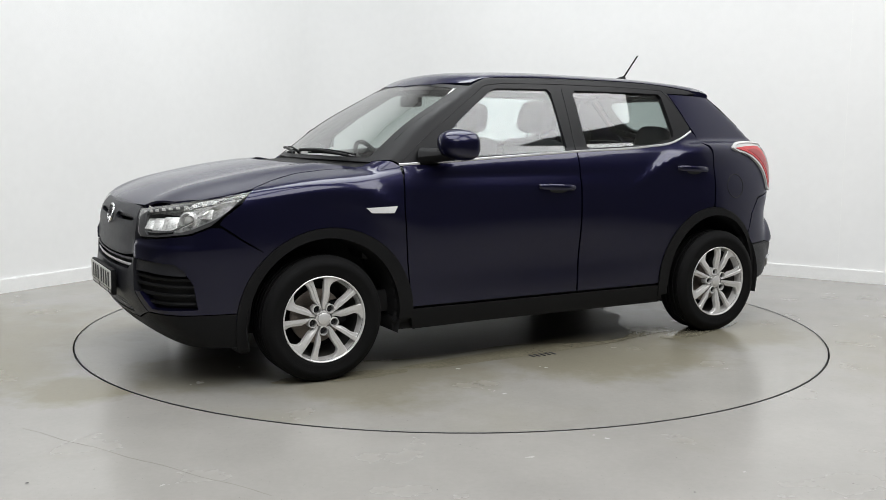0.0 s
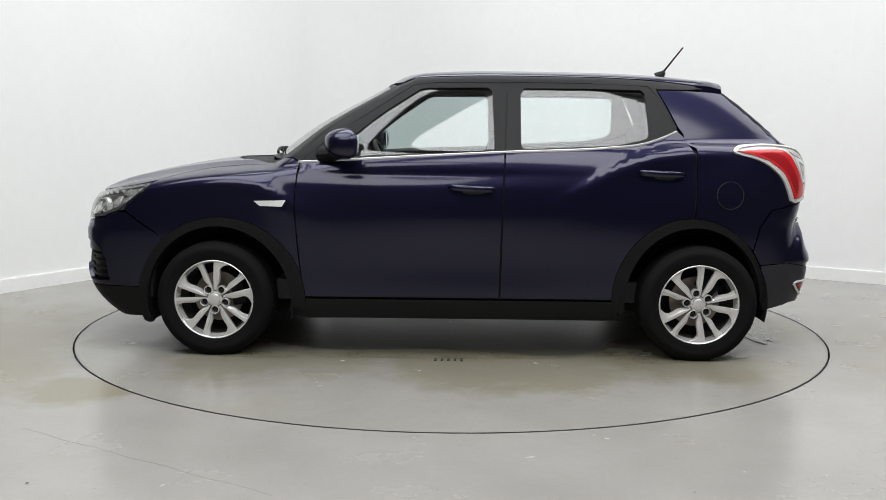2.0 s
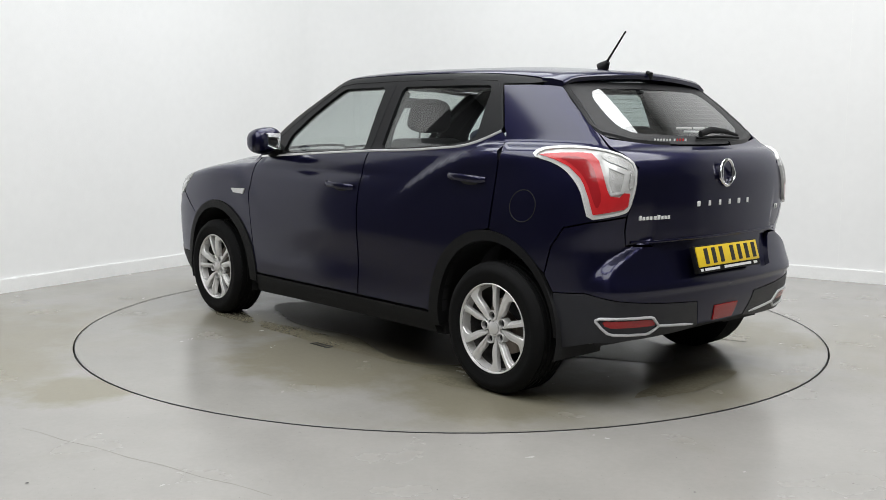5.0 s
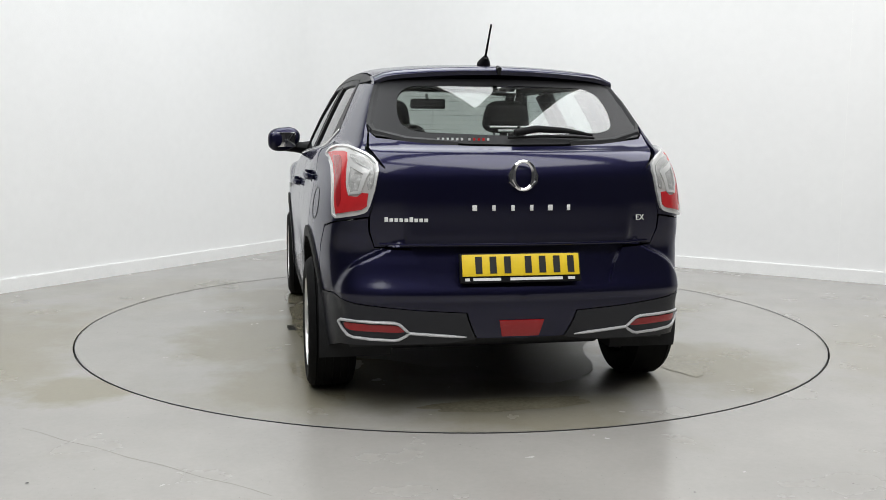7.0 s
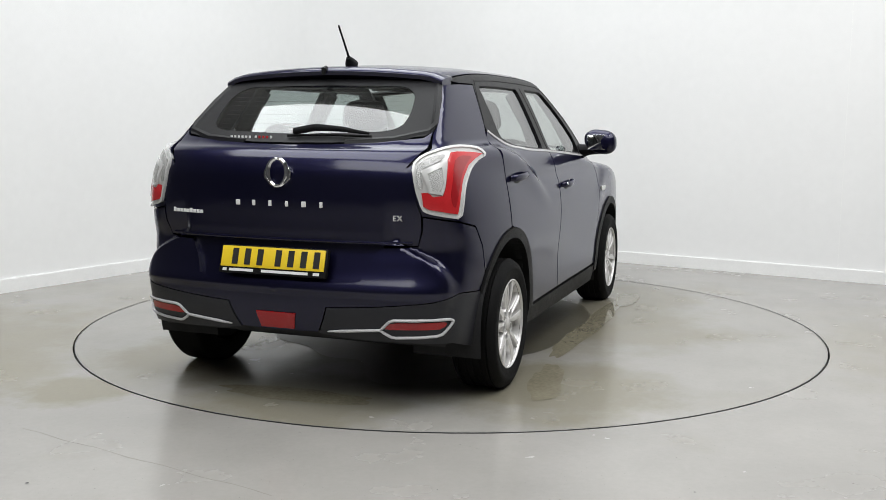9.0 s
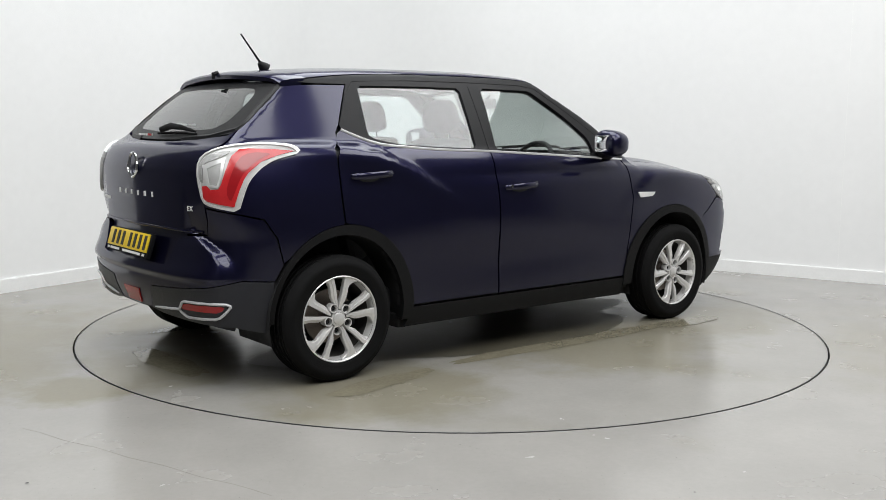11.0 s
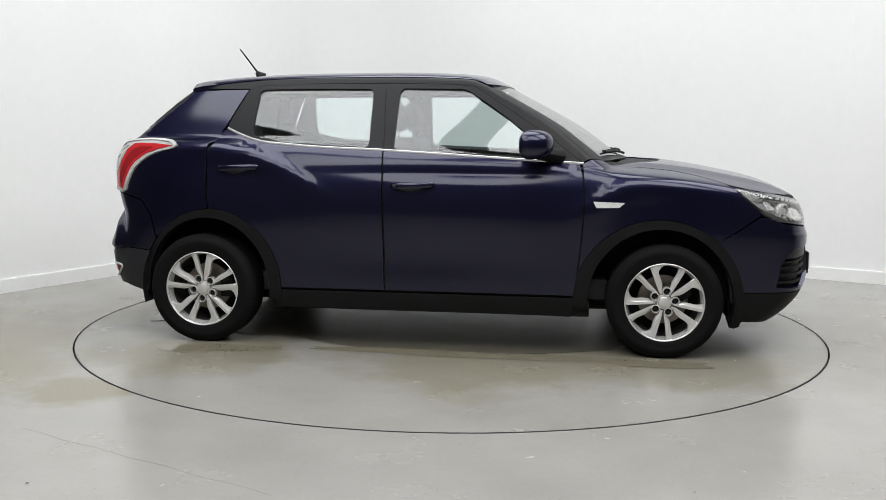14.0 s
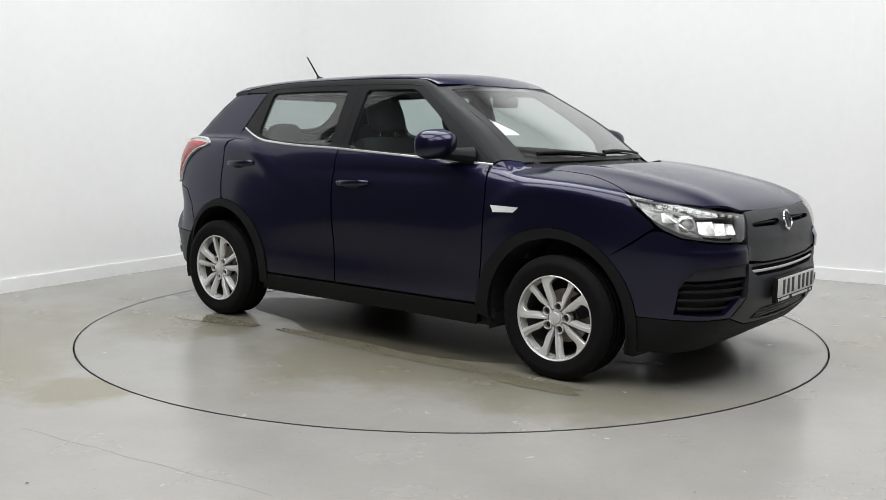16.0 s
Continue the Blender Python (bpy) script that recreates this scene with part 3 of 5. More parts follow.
def flanks():
    belt_front = [(x, belt(x) - 0.004) for x in np.linspace(-0.258, 0.83, 12)]
    belt_rear = [(x, belt(x) - 0.004) for x in np.linspace(-1.19, -0.262, 14)]
    door = cut([(0.815, 0.325), (0.842, 0.57), (0.86, 0.82), (0.848, 0.98)] + belt_front[::-1] + [(-0.246, 0.8), (-0.235, 0.325)], "L", soft=0)
    for ob in pair("front_door", door, PAINT, car):
        yield "front_door", ob
    rear_arch = arch(*REAR_OUT, 92, 8)
    door = cut([(-0.241, 0.325), (-0.252, 0.8)] + belt_rear[::-1] + [(-1.215, 1.20), (-1.27, 1.09), (-1.268, 0.9), (-1.258, 0.775)] + rear_arch[1:] + [(-0.84, 0.325)], "L", soft=0)
    for ob in pair("rear_door", door, PAINT, car):
        yield "rear_door", ob
    # front wing
    wing = L([(0.818, 0.34), (0.845, 0.57), (0.863, 0.82), (0.852, 0.98), (0.845, 1.043)]) + [sk("T", *p) for p in ((0.95, 0.672), (1.0, 0.648), (1.18, 0.63), (1.36, 0.642), (1.5, 0.70), (1.61, 0.762))]
    wing += L([(1.69, 0.878), (1.775, 0.815), (1.795, 0.785), (1.69, 0.71), (1.598, 0.65)] + arch(*FRONT_OUT, 46, 176))
    pair("front_wing", cut(wing, "LU", soft=0), PAINT, car)
    # rear quarter, with the pillar behind the rear door
    quarter = L([(-1.262, 0.775), (-1.273, 0.9), (-1.275, 1.09), (-1.215, 1.21), (-1.19, 1.245), (-1.088, 1.447), (-1.25, 1.445), (-1.38, 1.438)]) + [Vector((-1.452, 0.563, 1.428)), Vector((-1.549, 0.600, 1.354)), Vector((-1.672, 0.632, 1.243)), Vector((-1.71, 0.634, 1.218)),
               Vector((-1.782, 0.645, 1.15)), Vector((-1.85, 0.615, 1.11)), Vector((-1.90, 0.575, 1.06)), Vector((-1.895, 0.60, 0.96)), Vector((-1.885, 0.645, 0.862))] + L([(-1.785, 0.836), (-1.675, 0.81), (-1.615, 0.72), (-1.585, 0.60)]) + L(arch(*REAR_OUT, 137, 93))
    pair("rear_quarter", cut(quarter, "BL", soft=0), PAINT, car)
    # sill, arch bands, liner shell
    pair("sill_cladding", cut([(0.83, 0.315), (0.80, 0.205), (-0.88, 0.225), (-0.86, 0.315)], "L", off=0.004, depth=0.05, soft=0), PLASTIC, car, "black plastic sill cladding")
    front_band = arch(*FRONT_OUT, -18, 184, 30) + arch(*FRONT_IN, 184, -18, 30)
    pair("front_arch_cladding", cut(front_band, "L", off=0.009, depth=0.06, soft=0, gap=0, step=0.025), PLASTIC, car, "black plastic wheel arch cladding")
    rear_band = arch(*REAR_OUT, -8, 180, 30) + arch(*REAR_IN, 180, -8, 30)
    pair("rear_arch_cladding", cut(rear_band, "L", off=0.009, depth=0.06, soft=0, gap=0, step=0.025), PLASTIC, car, "black plastic wheel arch cladding")
    shell = [(1.66, 0.3)] + arch(*FRONT_IN, 0, 180) + [(0.9, 0.24), (-0.9, 0.24)] + arch(*REAR_IN, 0, 180) + [(-1.66, 0.3), (-1.7, 1.09), (-1.2, 1.15), (-0.26, 1.085), (0.85, 1.02), (1.6, 0.88)]
    pair("inner_shell", cut(shell, "L", off=-0.022, depth=0.03, soft=0, gap=0, step=0.06), DARK, car)


def wheel_liner(cx, cz, r):
    bm = bmesh.new()
    rows = []
    for y in (0.845, 0.52):
        rows.append([bm.verts.new((cx + r * math.cos(radians(a)), y, cz + r * math.sin(radians(a)))) for a in range(-15, 196, 6)])
    for a, b, c, d in zip(rows[0], rows[0][1:], rows[1][1:], rows[1]):
        bm.faces.new((a, b, c, d))
    mid = bm.verts.new((cx, 0.52, cz - 0.1))
    for a, b in zip(rows[1], rows[1][1:]):
        bm.faces.new((a, b, mid))
    return bm


def pair_bm(name, bm, mat, parent, label="", **kw):
    """A part and its mirror twin on the other side."""
    twin = bm.copy()
    for v in twin.verts:
        v.co.y = -v.co.y
    return part(name, bm, mat, parent, label, **kw), part(name, twin, mat, parent, label, **kw)


FLANK = {}
for key, ob in flanks():
    FLANK.setdefault(key, []).append(ob)
pair_bm("wheel_arch_liner", wheel_liner(1.278, 0.30, 0.402), DARK, car)
pair_bm("wheel_arch_liner", wheel_liner(-1.272, 0.315, 0.400), DARK, car)
bm = bmesh.new()
box(bm, -1.50, 1.72, -0.52, 0.52, 0.20, 0.28, 0.02)
box(bm, -0.9, 0.9, -0.80, 0.80, 0.20, 0.27, 0.01)
part("underbody", bm, DARK, car)


def greenhouse():
    # side frame with two window openings
    rail = [sk("T", x, 0.566) for x in np.linspace(0.22, -1.39, 14)]
    outline = [sk("L", 0.845, 1.052), sk("F", 0.664, 1.062), sk("F", 0.655, 1.15), sk("F", 0.632, 1.25), sk("F", 0.605, 1.36), sk("F", 0.583, 1.466)] + rail + L([(-1.425, 1.452), (-1.25, 1.449), (-1.084, 1.451), (-1.185, 1.247)])
    outline += L([(x, belt(x) + 0.004) for x in np.linspace(-1.18, 0.83, 22)])
    front = [(0.60, 1.075), (0.575, 1.175), (0.42, 1.30), (0.19, 1.452), (-0.19, 1.455), (-0.205, 1.112)]
    back = [(-0.345, 1.122), (-0.345, 1.452), (-1.02, 1.445), (-1.035, 1.20), (-1.0, 1.176), (-0.84, 1.146)]
    frame_geo = cut(outline, "LU", holes=(L(rounded(front, 1)), L(rounded(back, 1))), depth=0.03, soft=0, gap=0.001, hole_soft=0)
    pair("window_frame", frame_geo, PILLAR, car, "black window frame and pillars")
    pair("front_side_window", cut(front, "L", off=-0.010, depth=0.004, soft=1, gap=-0.006), GLASS, car, "lightly tinted side glass")
    pair("rear_side_window", cut(back, "L", off=-0.010, depth=0.004, soft=1, gap=-0.006), GLASS, car, "lightly tinted side glass")
    # seams of the doors in the frame
    for x0, x1 in ((-0.26, -0.275),):
        pts = [sk("L", x0 + (x1 - x0) * k / 6, 1.115 + 0.345 * k / 6) + Vector((0, 0.0005, 0)) for k in range(7)]
        pair_bm("door_seam", tube(pts, 0.0028, 6), DARK, car)
    seam = [sk("L", x, z) for x, z in ((0.835, 1.06), (0.70, 1.165), (0.50, 1.30), (0.33, 1.41), (0.24, 1.468), (0.12, 1.482), (-0.26, 1.486), (-0.7, 1.482), (-1.04, 1.468), (-1.10, 1.40), (-1.17, 1.27))]
    pair_bm("door_seam", tube(seam, 0.0028, 6), DARK, car)
    chrome = [sk("L", x, belt(x)) + Vector((0, 0.003, 0)) for x in np.linspace(-1.185, 0.85, 40)]
    pair_bm("belt_moulding", tube(chrome, 0.0065, 8, 0.6), BRIGHT, car, "thin chrome belt moulding")
    # windscreen and its black border
    screen = [(y, z) for y, z in ((0.664, 1.058), (0.655, 1.15), (0.632, 1.25), (0.605, 1.36), (0.583, 1.466), (0.3, 1.490), (0.0, 1.496))]
    screen = screen + [(-y, z) for y, z in screen[-2::-1]] + [(-0.4, 1.062), (0.0, 1.066), (0.4, 1.062)]
    clear = [(0.615, 1.085), (0.60, 1.17), (0.575, 1.28), (0.54, 1.40), (0.525, 1.452), (0.28, 1.474), (0.0, 1.480)]
    clear = clear + [(-y, z) for y, z in clear[-2::-1]] + [(-0.3, 1.083), (0.0, 1.085), (0.3, 1.083)]
    skin_part("windscreen", cut(clear, "F", off=-0.004, depth=0.004, soft=0, gap=-0.003), SCREEN, car, "clear laminated windscreen")
    skin_part("windscreen_border", cut(screen, "F", holes=(clear,), off=-0.003, depth=0.01, soft=0, hole_soft=0), PILLAR, car)
    # rear window
    rw = [(0.628, 1.228), (0.60, 1.200), (0.40, 1.178), (0.2, 1.168), (0.0, 1.166)]
    top = [(-0.598, 1.354), (-0.565, 1.430), (-0.52, 1.458), (0.0, 1.468), (0.52, 1.458), (0.565, 1.430), (0.598, 1.354), (0.625, 1.26)]
    rw_line = rw + [(-y, z) for y, z in rw[-2::-1]] + [(-0.625, 1.26)] + top
    clear = rounded([(0.47, 1.222), (0.0, 1.205), (-0.47, 1.222), (-0.50, 1.30), (-0.465, 1.425), (0.0, 1.434), (0.465, 1.425), (0.50, 1.30)], 3, 0.05)
    skin_part("rear_window", cut(clear, "B", off=-0.004, depth=0.004, soft=0, gap=-0.003), REARGLASS, car, "tinted rear window glass")
    skin_part("rear_window_border", cut(rw_line, "B", holes=(clear,), off=-0.003, depth=0.012, soft=0, hole_soft=0), PILLAR, car, "black border of the rear window")
    # added filler that blocks light through the gap beside the rear window
    corner = [Vector(p) for p in ((-1.40, 0.535, 1.452), (-1.425, 0.548, 1.428), (-1.525, 0.580, 1.350), (-1.645, 0.612, 1.245), (-1.69, 0.605, 1.210), (-1.76, 0.47, 1.175), (-1.80, 0.25, 1.160))]
    pair_bm("gap_filler", tube(corner, 0.024, 8), PILLAR, car, "added black filler behind the rear window gap")
    # roof
    side = [(x, 0.562) for x in np.linspace(0.22, -1.385, 11)]
    roof = [(0.425, 0.0), (0.40, 0.25), (0.33, 0.5), (0.30, 0.562)] + side + [(-1.40, 0.545), (-1.415, 0.40), (-1.425, 0.0)]
    roof = roof + [(x, -y) for x, y in roof[-2:0:-1]]
    skin_part("roof", cut(roof, "T", soft=0, gap=0.001, step=0.04), PAINT, car, "dark navy roof panel")
    skin_part("roof_lining", cut([(0.25, 0.5), (-1.3, 0.48), (-1.3, -0.48), (0.25, -0.5)], "T", off=-0.05, depth=0.01, soft=1, step=0.08), LINER, car, "pale grey roof lining")
    # spoiler over the rear window
    bm = bmesh.new()
    rows = []
    for i in range(25):
        y = -0.572 + 1.144 * i / 24
        bow = 0.17 * y * y
        drop = 0.10 * y * y + (0.02 * max(0, abs(y) - 0.51) / 0.062)
        rows.append([bm.verts.new((px + bow, y, pz - drop)) for px, pz in ((-1.36, 1.527), (-1.43, 1.522), (-1.492, 1.509), (-1.503, 1.498), (-1.497, 1.480), (-1.455, 1.462), (-1.40, 1.466))])
    for a, b in zip(rows, rows[1:]):
        for k in range(6):
            bm.faces.new((a[k], a[k + 1], b[k + 1], b[k]))
    bm.faces.new(rows[0])
    bm.faces.new(rows[-1])
    spoiler = part("spoiler", bm, PAINT, car, "painted roof spoiler")
    bm = bmesh.new()
    box(bm, -1.455, -1.43, -0.13, 0.13, 1.418, 1.438, 0.004)
    part("brake_light", bm, LAMPBLACK, spoiler, "unlit grey third brake light")


greenhouse()


def nose():
    hood = [(1.325, 0.0), (1.29, 0.25), (1.19, 0.46), (1.0, 0.645), (1.18, 0.627), (1.36, 0.639), (1.5, 0.697), (1.62, 0.768), (1.74, 0.775), (1.85, 0.74), (1.945, 0.628), (2.042, 0.425), (2.068, 0.2), (2.077, 0.0)]
    hood = hood + [(x, -y) for x, y in hood[-2:0:-1]]
    skin_part("bonnet", cut(hood, "T", soft=0, step=0.025), PAINT, car, "navy bonnet with two creases")
    cowl = [(1.315, 0.0), (1.28, 0.25), (1.18, 0.455), (0.99, 0.645), (0.955, 0.655), (1.05, 0.45), (1.10, 0.2), (1.112, 0.0)]
    cowl = cowl + [(x, -y) for x, y in cowl[-2:0:-1]]
    skin_part("scuttle", cut(cowl, "T", off=-0.012, depth=0.02, soft=0, gap=0.0), PLASTIC, car, "black plastic scuttle below the windscreen")
    # bumper corners, with the openings for the fog lamps
    corner = L([(1.588, 0.645), (1.69, 0.705), (1.785, 0.771)]) + [Vector((1.83, 0.813, 0.772)), Vector((1.913, 0.785, 0.738)), Vector((2.017, 0.638, 0.716)), Vector((2.06, 0.50, 0.708)), sk("F", 0.46, 0.702), sk("F", 0.462, 0.612), sk("F", 0.60, 0.610), Vector((1.986, 0.748, 0.603)), Vector((1.95, 0.772, 0.575)), Vector((1.912, 0.79, 0.51)), Vector((1.893, 0.793, 0.392)), sk("F", 0.625, 0.384), sk("F", 0.545, 0.458), sk("F", 0.488, 0.458), sk("F", 0.583, 0.366)]
    corner += L([(1.80, 0.366), (1.708, 0.366)] + arch(*FRONT_OUT, 2, 46, 10))
    geo = cut(corner, "FL", soft=0, step=0.02, depth=0.05, gap=0.001)
    bumper, _ = pair("front_bumper", geo, PAINT, car)
    fog = [Vector((1.985, 0.752, 0.607)), Vector((1.945, 0.777, 0.578)), Vector((1.907, 0.793, 0.51)), Vector((1.888, 0.796, 0.385)), sk("F", 0.60, 0.378), sk("F", 0.45, 0.42), sk("F", 0.44, 0.55), sk("F", 0.47, 0.615)]
    pair("fog_recess", cut(fog, "FL", off=-0.040, depth=0.01, soft=0, gap=-0.006), PLASTIC, bumper, "black recessed fog lamp surround")
    lip = [Vector((1.982, 0.752, 0.604)), Vector((1.945, 0.776, 0.575)), Vector((1.94, 0.778, 0.548)), sk("F", 0.56, 0.556), sk("F", 0.47, 0.552), sk("F", 0.466, 0.606)]
    pair("fog_hood", cut(lip, "FL", off=-0.010, depth=0.03, soft=0, gap=0), GRILLE, bumper, "black hood over the fog lamp opening")
    n = Vector((C45, C45, 0))
    for z, inner in ((0.415, -1.07), (0.455, -1.12), (0.495, -1.14), (0.53, -1.15)):
        pair_bm("fog_slat", tube([sk("FL", a, z) - n * 0.032 for a in np.linspace(-0.80, inner, 8)], 0.009, 8), PLASTIC, bumper)
    # plastic middle: grille panel, bumper centre, lower apron
    panel = [(0.405, 0.852), (0.45, 0.76), (0.455, 0.70), (0.455, 0.625), (0.30, 0.606), (0.0, 0.600)]
    panel = panel + [(-y, z) for y, z in panel[-2::-1]] + [(0.0, 0.863)]
    slot = [(0.39, 0.797), (0.385, 0.778), (0.09, 0.772), (0.07, 0.79), (0.09, 0.806)]
    skin_part("grille_panel", cut(panel, "F", holes=(slot, [(-y, z) for y, z in slot]), soft=0, hole_soft=1, depth=0.03), GRILLE, car, "dark plastic upper grille panel")
    centre = [(0.0, 0.596), (0.30, 0.602), (0.458, 0.612), (0.462, 0.555), (0.484, 0.455), (0.578, 0.362), (0.42, 0.314), (0.0, 0.296)]
    centre = centre + [(-y, z) for y, z in centre[-2:0:-1]]
    mouth = [(0.445, 0.594), (0.385, 0.546), (0.0, 0.538), (-0.385, 0.546), (-0.445, 0.594), (0.0, 0.586)]
    low_hole = [(0.33, 0.386), (0.405, 0.338), (0.2, 0.322), (0.0, 0.318), (-0.2, 0.322), (-0.405, 0.338), (-0.33, 0.386), (0.0, 0.388)]
    skin_part("bumper_centre", cut(centre, "F", holes=(mouth, low_hole), soft=0, hole_soft=1, depth=0.05, step=0.025), GRILLE, car, "dark plastic bumper centre")
    apron_half = [sk("F", 0.0, 0.294), sk("F", 0.42, 0.311), sk("F", 0.58, 0.360)] + L([(1.80, 0.362), (1.705, 0.362), (1.70, 0.20)]) + [sk("F", 0.66, 0.19), sk("F", 0.55, 0.190), sk("F", 0.40, 0.222), sk("F", 0.2, 0.248), sk("F", 0.0, 0.255), sk("F", 0.0, 0.275)]
    geo = cut(apron_half, "FL", soft=0, depth=0.05, gap=0.0)
    skin_part("front_apron", joined(geo, flipped(geo)), PLASTIC, car, "black plastic lower apron")
    back = cut([(0.7, 0.86), (0.7, 0.30), (-0.7, 0.30), (-0.7, 0.86)], "F", off=-0.05, depth=0.02, soft=0, step=0.06)
    skin_part("grille_backing", back, DARK, car)
    for z, half in ((0.562, 0.415),):
        pts = [sk("F", y, z + 0.05 * y * y) - Vector((0.006, 0, 0)) for y in np.linspace(-half, half, 17)]
        part("grille_bar", tube(pts, 0.007, 8, 0.5), SATIN, car, "satin silver grille bar")
    for z in (0.337, 0.354, 0.371):
        pts = [sk("F", y, z) - Vector((0.012, 0, 0)) for y in np.linspace(-0.33, 0.33, 13)]
        part("grille_slat", tube(pts, 0.006, 6), GRILLE, car)
    for s in (1, -1):
        pts = [sk("F", y, 0.789) - Vector((0.02, 0, 0)) for y in np.linspace(s * 0.08, s * 0.38, 9)]
        part("grille_slat", tube(pts, 0.006, 6), GRILLE, car)
    # badge: an oval ring of chrome
    badge(Vector((sk("F", 0, 0.785).x + 0.008, 0, 0.785)), Vector((0.97, 0, 0.2)), 0.052)
    # number plate on its holder
    plate(Vector((2.166, 0, 0.466)), 1, WHITEPLATE, "white front number plate")


def badge(at, n, r):
    m = Matrix.Translation(at) @ n.to_track_quat("Z", "Y").to_matrix().to_4x4()
    bm = bmesh.new()
    ring = []
    for i in range(40):
        a = 2 * math.pi * i / 40
        w = 0.30 + 0.10 * math.cos(2 * a)
        ring.append([bm.verts.new((rr * math.cos(a) * 0.88, rr * math.sin(a) + 0.004, h)) for rr, h in ((r, 0), (r, 0.006), (r * (1 - w / 2), 0.010), (r * (1 - w), 0.006), (r * (1 - w), 0))])
    for a, b in zip(ring, ring[1:] + ring[:1]):
        for k in range(4):
            bm.faces.new((a[k], b[k], b[k + 1], a[k + 1]))
    for s in (1, -1):
        pts = [(s * r * 0.93 * math.cos(t), r * 0.75 * math.sin(t) - 0.02 * r, 0.004) for t in (0.5, 0.1, -0.4, -0.9, -1.4)]
        piece = tube([Vector(p) for p in pts], [0.003, 0.006, 0.008, 0.006, 0.003], 6)
        me = bpy.data.meshes.new("x")
        piece.to_mesh(me)
        piece.free()
        bm.from_mesh(me)
        bpy.data.meshes.remove(me)
    bmesh.ops.transform(bm, matrix=m, verts=bm.verts)
    return part("badge", bm, CHROME, car, "oval chrome badge")


def plate(at, way, mat, label):
    """Number plate 520 x 111 mm on a black holder; its writing is plain bars."""
    tilt = 0.0 if way > 0 else 0.30
    m = Matrix.Translation(at) @ Matrix.Rotation(tilt, 4, "Y")
    bm = bmesh.new()
    box(bm, -0.012, 0.012, -0.265, 0.265, -0.064, 0.062, 0.005, m)
    holder = part("plate_holder", bm, PLASTIC, car, "black plate holder")
    bm = bmesh.new()
    x = way * 0.0145
    box(bm, x - 0.003, x + 0.003, -0.256, 0.256, -0.037, 0.056, 0.002, m)
    face = part("number_plate", bm, mat, holder, label)
    x = way * 0.0185
    for k in range(7):
        y = -way * (-0.218 + k * 0.0625 + (0.028 if k > 3 else 0))
        bm = bmesh.new()
        box(bm, x - 0.001, x + 0.001, y - 0.0145, y + 0.0145, -0.026, 0.046, 0, m)
        part("plate_bar", bm, INK, face, "dark bar on the plate", smooth=False)
    for a, b in ((-0.235, -0.205), (-0.18, 0.05), (0.09, 0.21), (0.225, 0.245)):
        bm = bmesh.new()
        box(bm, way * 0.0125 - 0.001, way * 0.0125 + 0.001, min(-way * a, -way * b), max(-way * a, -way * b), -0.056, -0.044, 0, m)
        part("dealer_bar", bm, LIGHTINK, holder, "small white lettering bar", smooth=False)


nose()


